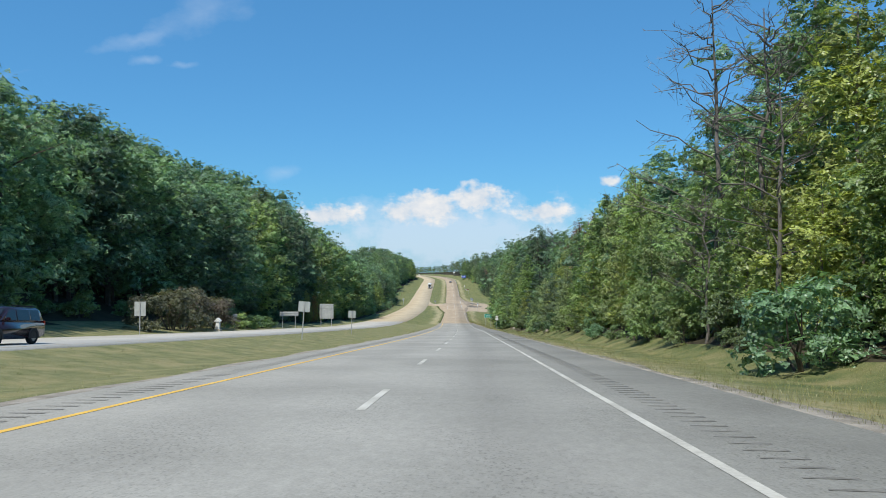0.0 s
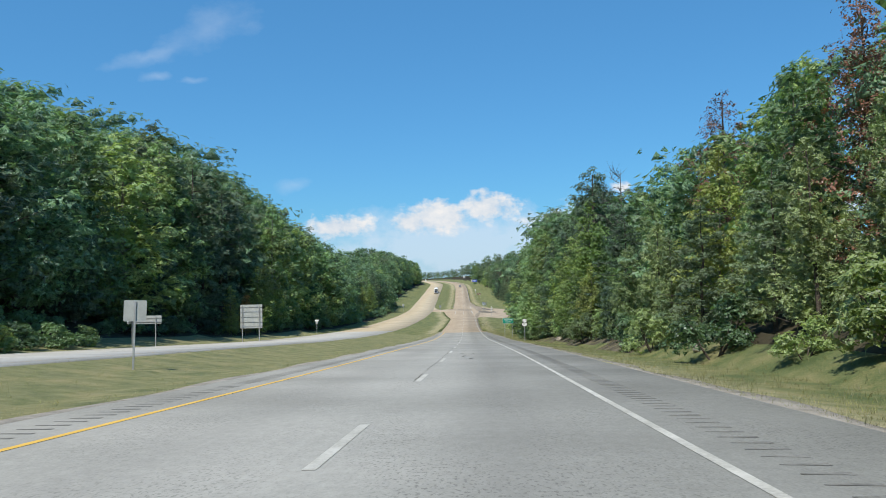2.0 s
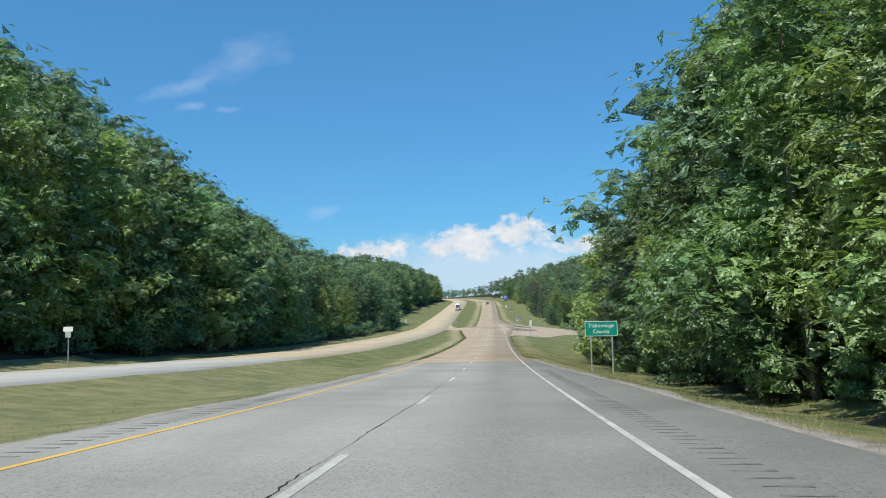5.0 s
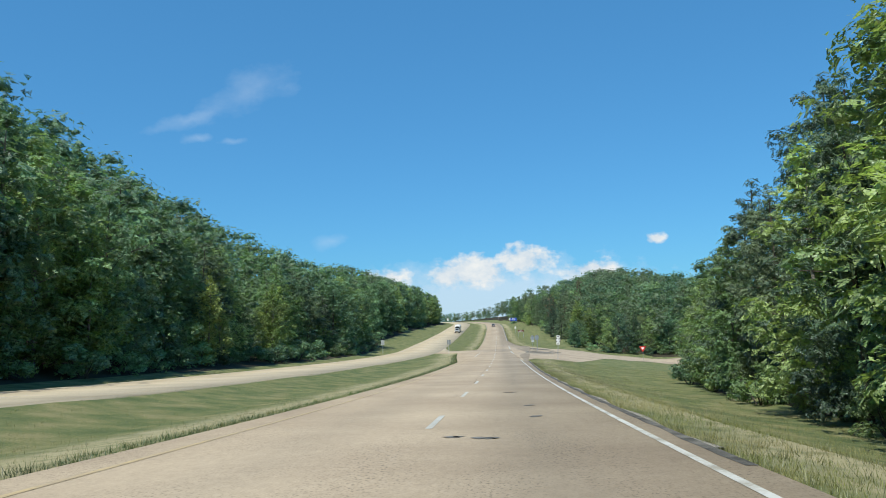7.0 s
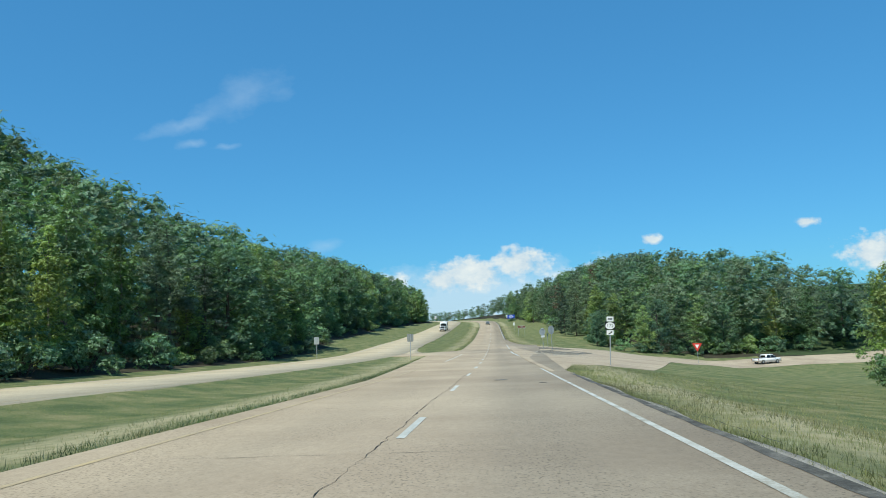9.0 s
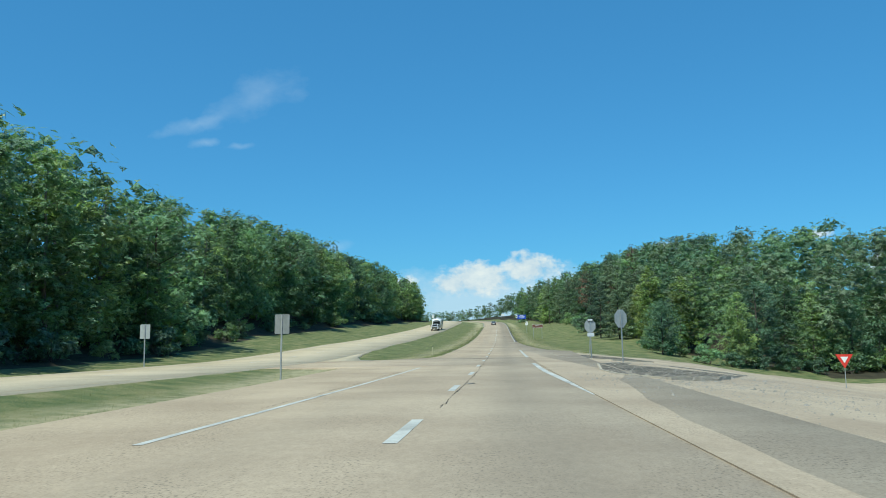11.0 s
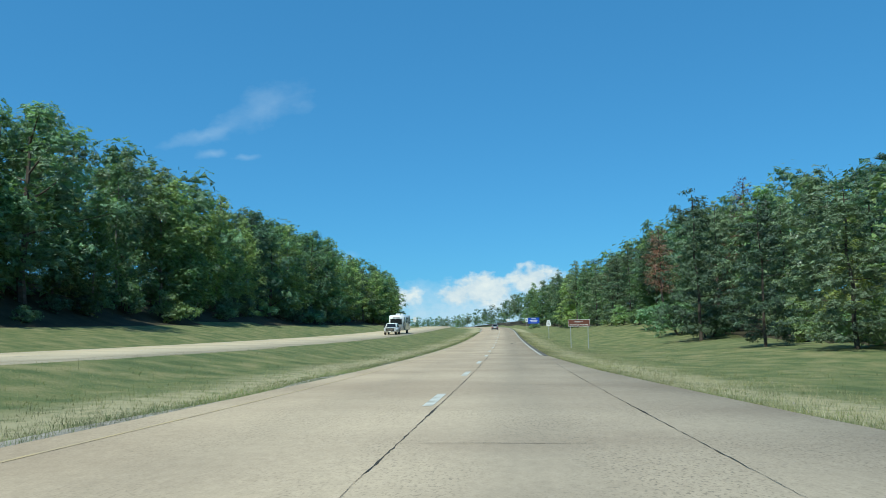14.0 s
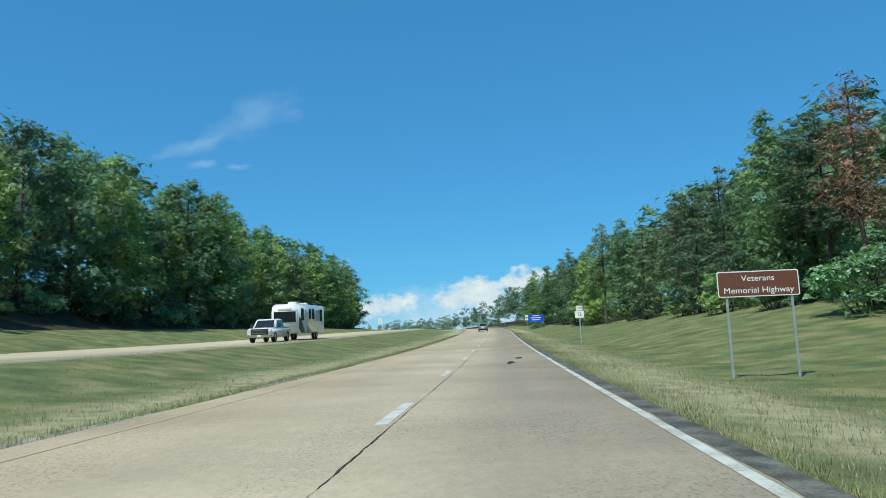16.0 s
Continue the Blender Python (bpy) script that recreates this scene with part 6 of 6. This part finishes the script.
def pickup(m, paint, label, canopy=False):
    c = thing("pickup_truck", m, label, "truck")
    part("body", shell([(-2.95, .55), (-2.98, 1.0), (-2.9, 1.12), (1.3, 1.14), (2.55, 1.14), (2.8, 1.02), (2.86, .5), (2.3, .4), (-2.4, .4)], 1.0, .03, 1.0, .06), paint, c, smooth=True)
    part("cabin", shell([(-.95, 1.12), (-.85, 1.78), (-.6, 1.88), (.75, 1.88), (1.0, 1.80), (1.65, 1.14)], .95, .20, 1.12, .05), paint, c, "painted cab", True)
    part("bed", box_bm(-.82, .82, -2.85, -1.05, .9, 1.175), M["trim"], c, "dark open load bed")
    for s in (-1, 1):
        xa, xb = s * .962, s * .83
        for y0, y1, u0, u1 in ((-.85, .1, -.78, .1), (.18, 1.35, .18, .88)):
            pts = [(xa, y0, 1.2), (xa, y1, 1.2), (xb, u1, 1.76), (xb, u0, 1.76)]
            glass(c, pts if s > 0 else pts[::-1], "dark side window")
        part("headlamp", box_bm(s * .8 - .17, s * .8 + .17, 2.66, 2.86, .82, 1.06, .03), M["clear_lamp"], c, "clear headlamp")
        part("tail_lamp", box_bm(s * .92 - .07, s * .92 + .07, -3.0, -2.88, .75, 1.08, .02), M["red_lamp"], c, "red tail lamp")
        part("mirror", box_bm(s * 1.13 - .13, s * 1.13 + .13, 1.15, 1.28, 1.18, 1.5, .04), M["trim"], c, "black towing mirror")
        for y in (-1.85, 1.85):
            wheel(c, s * .88, y, .42, .27)
    glass(c, [(.78, 1.60, 1.2), (-.78, 1.60, 1.2), (-.68, 1.03, 1.77), (.68, 1.03, 1.77)], "dark windscreen")
    glass(c, [(-.66, -.965, 1.25), (.66, -.965, 1.25), (.6, -.885, 1.7), (-.6, -.885, 1.7)], "dark rear window")
    g = part("grille", box_bm(-.70, .70, 2.80, 2.90, .58, 1.08, .03), M["trim"], c, "black front grille")
    for z in (.74, .85, .96):
        part("bar", box_bm(-.58, .58, 2.895, 2.915, z - .015, z + .015), M["chrome"], g, "chrome grille bar")
    part("bumper", box_bm(-.98, .98, 2.75, 2.98, .42, .62, .04), M["chrome"], c, "bright chrome bumper")
    part("bumper", box_bm(-.95, .95, -3.1, -2.93, .5, .68, .04), M["chrome"], c, "bright chrome bumper")
    part("number_plate", box_bm(-.16, .16, 2.975, 2.99, .46, .6), M["sign_white"], c)
    return c


def camper(m, label):
    """A travel trailer: long body with a raked front, two axles, drawbar."""
    c = thing("camper_trailer", m, label, "trailer")
    part("body", shell([(-5.1, .6), (-5.15, 3.0), (-5.0, 3.22), (4.3, 3.28), (4.85, 3.12), (5.15, 2.6), (5.2, 1.5), (4.9, .95), (4.3, .6)], 1.22, 0, 9, .09), M["white_paint"], c, "white fibreglass body", True)
    part("window", sheet([(1.0, 5.215, 1.62), (-1.0, 5.215, 1.62), (-.98, 5.165, 2.58), (.98, 5.165, 2.58)], .015), M["glass"], c, "wide dark front window")
    part("bar", sheet([(.62, 5.13, 2.68), (-.62, 5.13, 2.68), (-.62, 5.03, 2.86), (.62, 5.03, 2.86)], .015), M["blue_dark"], c, "dark bar of lettering")
    for s in (-1, 1):
        x = s * 1.222
        def side_sheet(name, mat, y0, y1, z0, z1, lab):
            pts = [(x, y0, z0), (x, y1, z0), (x, y1, z1), (x, y0, z1)]
            return part(name, sheet(pts if s > 0 else pts[::-1], .02), mat, c, lab)
        for y0, y1, z0, z1 in ((3.2, 4.2, 1.75, 2.85), (.5, 1.3, 1.9, 2.85), (-.9, .0, 1.9, 2.85), (-4.2, -3.3, 1.7, 2.85)):
            side_sheet("window", M["glass"], y0, y1, z0, z1, "dark side window")
        sw = [(x, 4.2, .66), (x, 5.0, 1.05), (x, 5.05, 2.1), (x, 3.9, 1.7), (x, 3.1, .66)]
        part("graphic", sheet(sw if s > 0 else sw[::-1], .02), M["blue_dark"], c, "dark swoosh graphic")
        side_sheet("door", M["white_paint"], 2.2, 2.85, .8, 2.75, "white entry door")
        for y in (-1.2, -2.1):
            wheel(c, s * 1.02, y, .38, .24)
    for y, ln in ((2.2, .9), (-1.6, .7)):
        part("roof_unit", box_bm(-.4, .4, y - ln / 2, y + ln / 2, 3.24, 3.52, .06), M["white_paint"], c, "white roof air conditioner")
    part("hitch", box_bm(-.07, .07, 4.6, 6.3, .45, .58, .02), M["trim"], c, "dark drawbar")
    return c


def heading(y, level=road_z):
    dx, dz = float(road_x(y + 3) - road_x(y - 3)) / 6, float(level(y + 3) - level(y - 3)) / 6
    return math.degrees(math.atan(-dx)), math.degrees(math.atan(dz))


def drive(off, y, away=True, dz=0.0, level=road_z, extra=0.0):
    """The pose of a vehicle on the carriageway."""
    h, g = heading(y, level)
    m = Matrix.Translation((float(road_x(y)) + off, y, float(level(y)) + dz)) @ Matrix.Rotation(radians(h), 4, "Z") @ Matrix.Rotation(radians(g), 4, "X")
    return m if away else m @ Matrix.Rotation(radians(180), 4, "Z")


suv(drive(-22.1, 35.6, True, .005, opp_level, 0) @ Matrix.Rotation(radians(180), 4, "Z"), M["maroon_paint"], "dark maroon sport utility vehicle on the opposite carriageway")
sedan(drive(-2.7, 662, True, .005), M["grey_paint"], "silver-grey sedan in the passing lane, seen from behind")
pickup(drive(-18.9, 577, False, .05, opp_level), M["white_paint"], "white crew-cab pickup truck towing a camper on the opposite carriageway")
camper(drive(-18.9, 586.8, False, .05, opp_level), "white travel trailer with dark front window and graphics behind a pickup")
tp = at(54, 458)
pickup(Matrix.Translation(tp + Vector((0, 0, .01))) @ pose(0, 0, 0, 0, 0, -62), M["white_paint"], "white pickup truck on the side road below the woods")


# ---- grass blades along the verges: masses, short in the mown strips, longer and dry in places
def blades(name, spots_xy, height, mat, seed, label, per=4, spread=.055, width=.0042):
    r = np.random.default_rng(seed)
    o, y = spots_xy
    n = len(o)
    base = np.stack([road_x(y) + o, y, ground_z(y, o) - .02], -1)
    base = np.repeat(base, per, 0) + np.concatenate([r.normal(0, spread, (n * per, 2)), np.zeros((n * per, 1))], 1)
    h = np.repeat(height * r.uniform(.5, 1.4, n), per) * r.uniform(.6, 1.2, n * per)
    a = r.uniform(0, 6.28, n * per)
    w = np.stack([np.cos(a), np.sin(a), 0 * a], -1) * (width * (1 + h * 2))[:, None]
    bend = np.concatenate([r.normal(0, .35, (n * per, 2)) * h[:, None], h[:, None]], 1)
    v = np.stack([base - w, base + w, base + bend], 1).reshape(-1, 3)
    tagged(new(name, array_mesh(name, v, np.arange(len(v)).reshape(-1, 3), mat)), label, "grass", kind="stuff")


def verge_spots(seed, n, y0, y1, o0, o1, near=True):
    r = np.random.default_rng(seed)
    n = int(n * .64)
    y = r.uniform(y0, y1, n)
    f = r.uniform(0, 1, n)
    lo, hi = (o0(y) if callable(o0) else o0), (o1(y) if callable(o1) else o1)
    o = lo + (hi - lo) * (f ** 2.2 if near else f)
    keep = ~inside(THROAT, o, y) & ~((o > pave_l(y) - .02) & (o < pave_r(y) + .02)) & ~beside_nose(o, y) & ~((o > opp_far(y) - .1) & (o < opp_near(y) + .05))
    return o[keep], y[keep]


blades("grass", verge_spots(1, 26000, 0, 225, lambda y: pave_r(y) + .25, lambda y: tree_line_right(y) + 1.0, False), .11, M["blade"], 11, "green verge grass along the shoulder")
blades("grass", verge_spots(2, 7000, 0, 235, lambda y: pave_r(y) + .2, lambda y: pave_r(y) + 1.3), .10, M["dry_blade"], 12, "dry straw-coloured grass at the pavement edge")
blades("grass", verge_spots(3, 44000, 225, 345, lambda y: pave_r(y) + .1, lambda y: np.minimum(tree_line_right(y), 30.0)), .10, M["blade"], 13, "rough green meadow grass inside the junction")
blades("grass", verge_spots(4, 9000, 225, 345, lambda y: pave_r(y) + .1, lambda y: pave_r(y) + 7), .11, M["dry_blade"], 14, "seeding dry grass stems along the edge")
blades("grass", verge_spots(5, 46000, 446, 640, lambda y: pave_r(y) + .1, lambda y: pave_r(y) + 13), .10, M["blade"], 15, "rough green bank grass beside the climb")
blades("grass", verge_spots(6, 24000, 446, 640, lambda y: pave_r(y) + .1, lambda y: pave_r(y) + 5), .11, M["dry_blade"], 16, "tall pale grass along the pavement edge")
blades("grass", verge_spots(7, 32000, 0, 404, lambda y: pave_l(y) - .15, lambda y: opp_near(y) + .1, False), .09, M["blade"], 17, "mown median grass")
blades("grass", verge_spots(8, 12000, 0, 404, lambda y: pave_l(y) - .1, lambda y: pave_l(y) - 3), .10, M["dry_blade"], 18, "dry pale grass along the median edge")
blades("grass", verge_spots(9, 40000, 422, 640, lambda y: pave_l(y) - .15, lambda y: opp_near(y) + .1), .11, M["blade"], 19, "median grass beside the climb")
blades("grass", verge_spots(10, 14000, 422, 640, lambda y: pave_l(y) - .1, lambda y: pave_l(y) - 4), .12, M["dry_blade"], 20, "dry pale grass along the median edge")
blades("grass", verge_spots(21, 9000, 228, 402, lambda y: pave_l(y) - .08, lambda y: pave_l(y) - .95), .12, M["tuft"], 21, "lush green grass tufts along the median edge")
blades("grass", verge_spots(22, 9000, 430, 640, lambda y: pave_l(y) - .08, lambda y: pave_l(y) - 1.1), .13, M["tuft"], 22, "green grass tufts along the median edge")
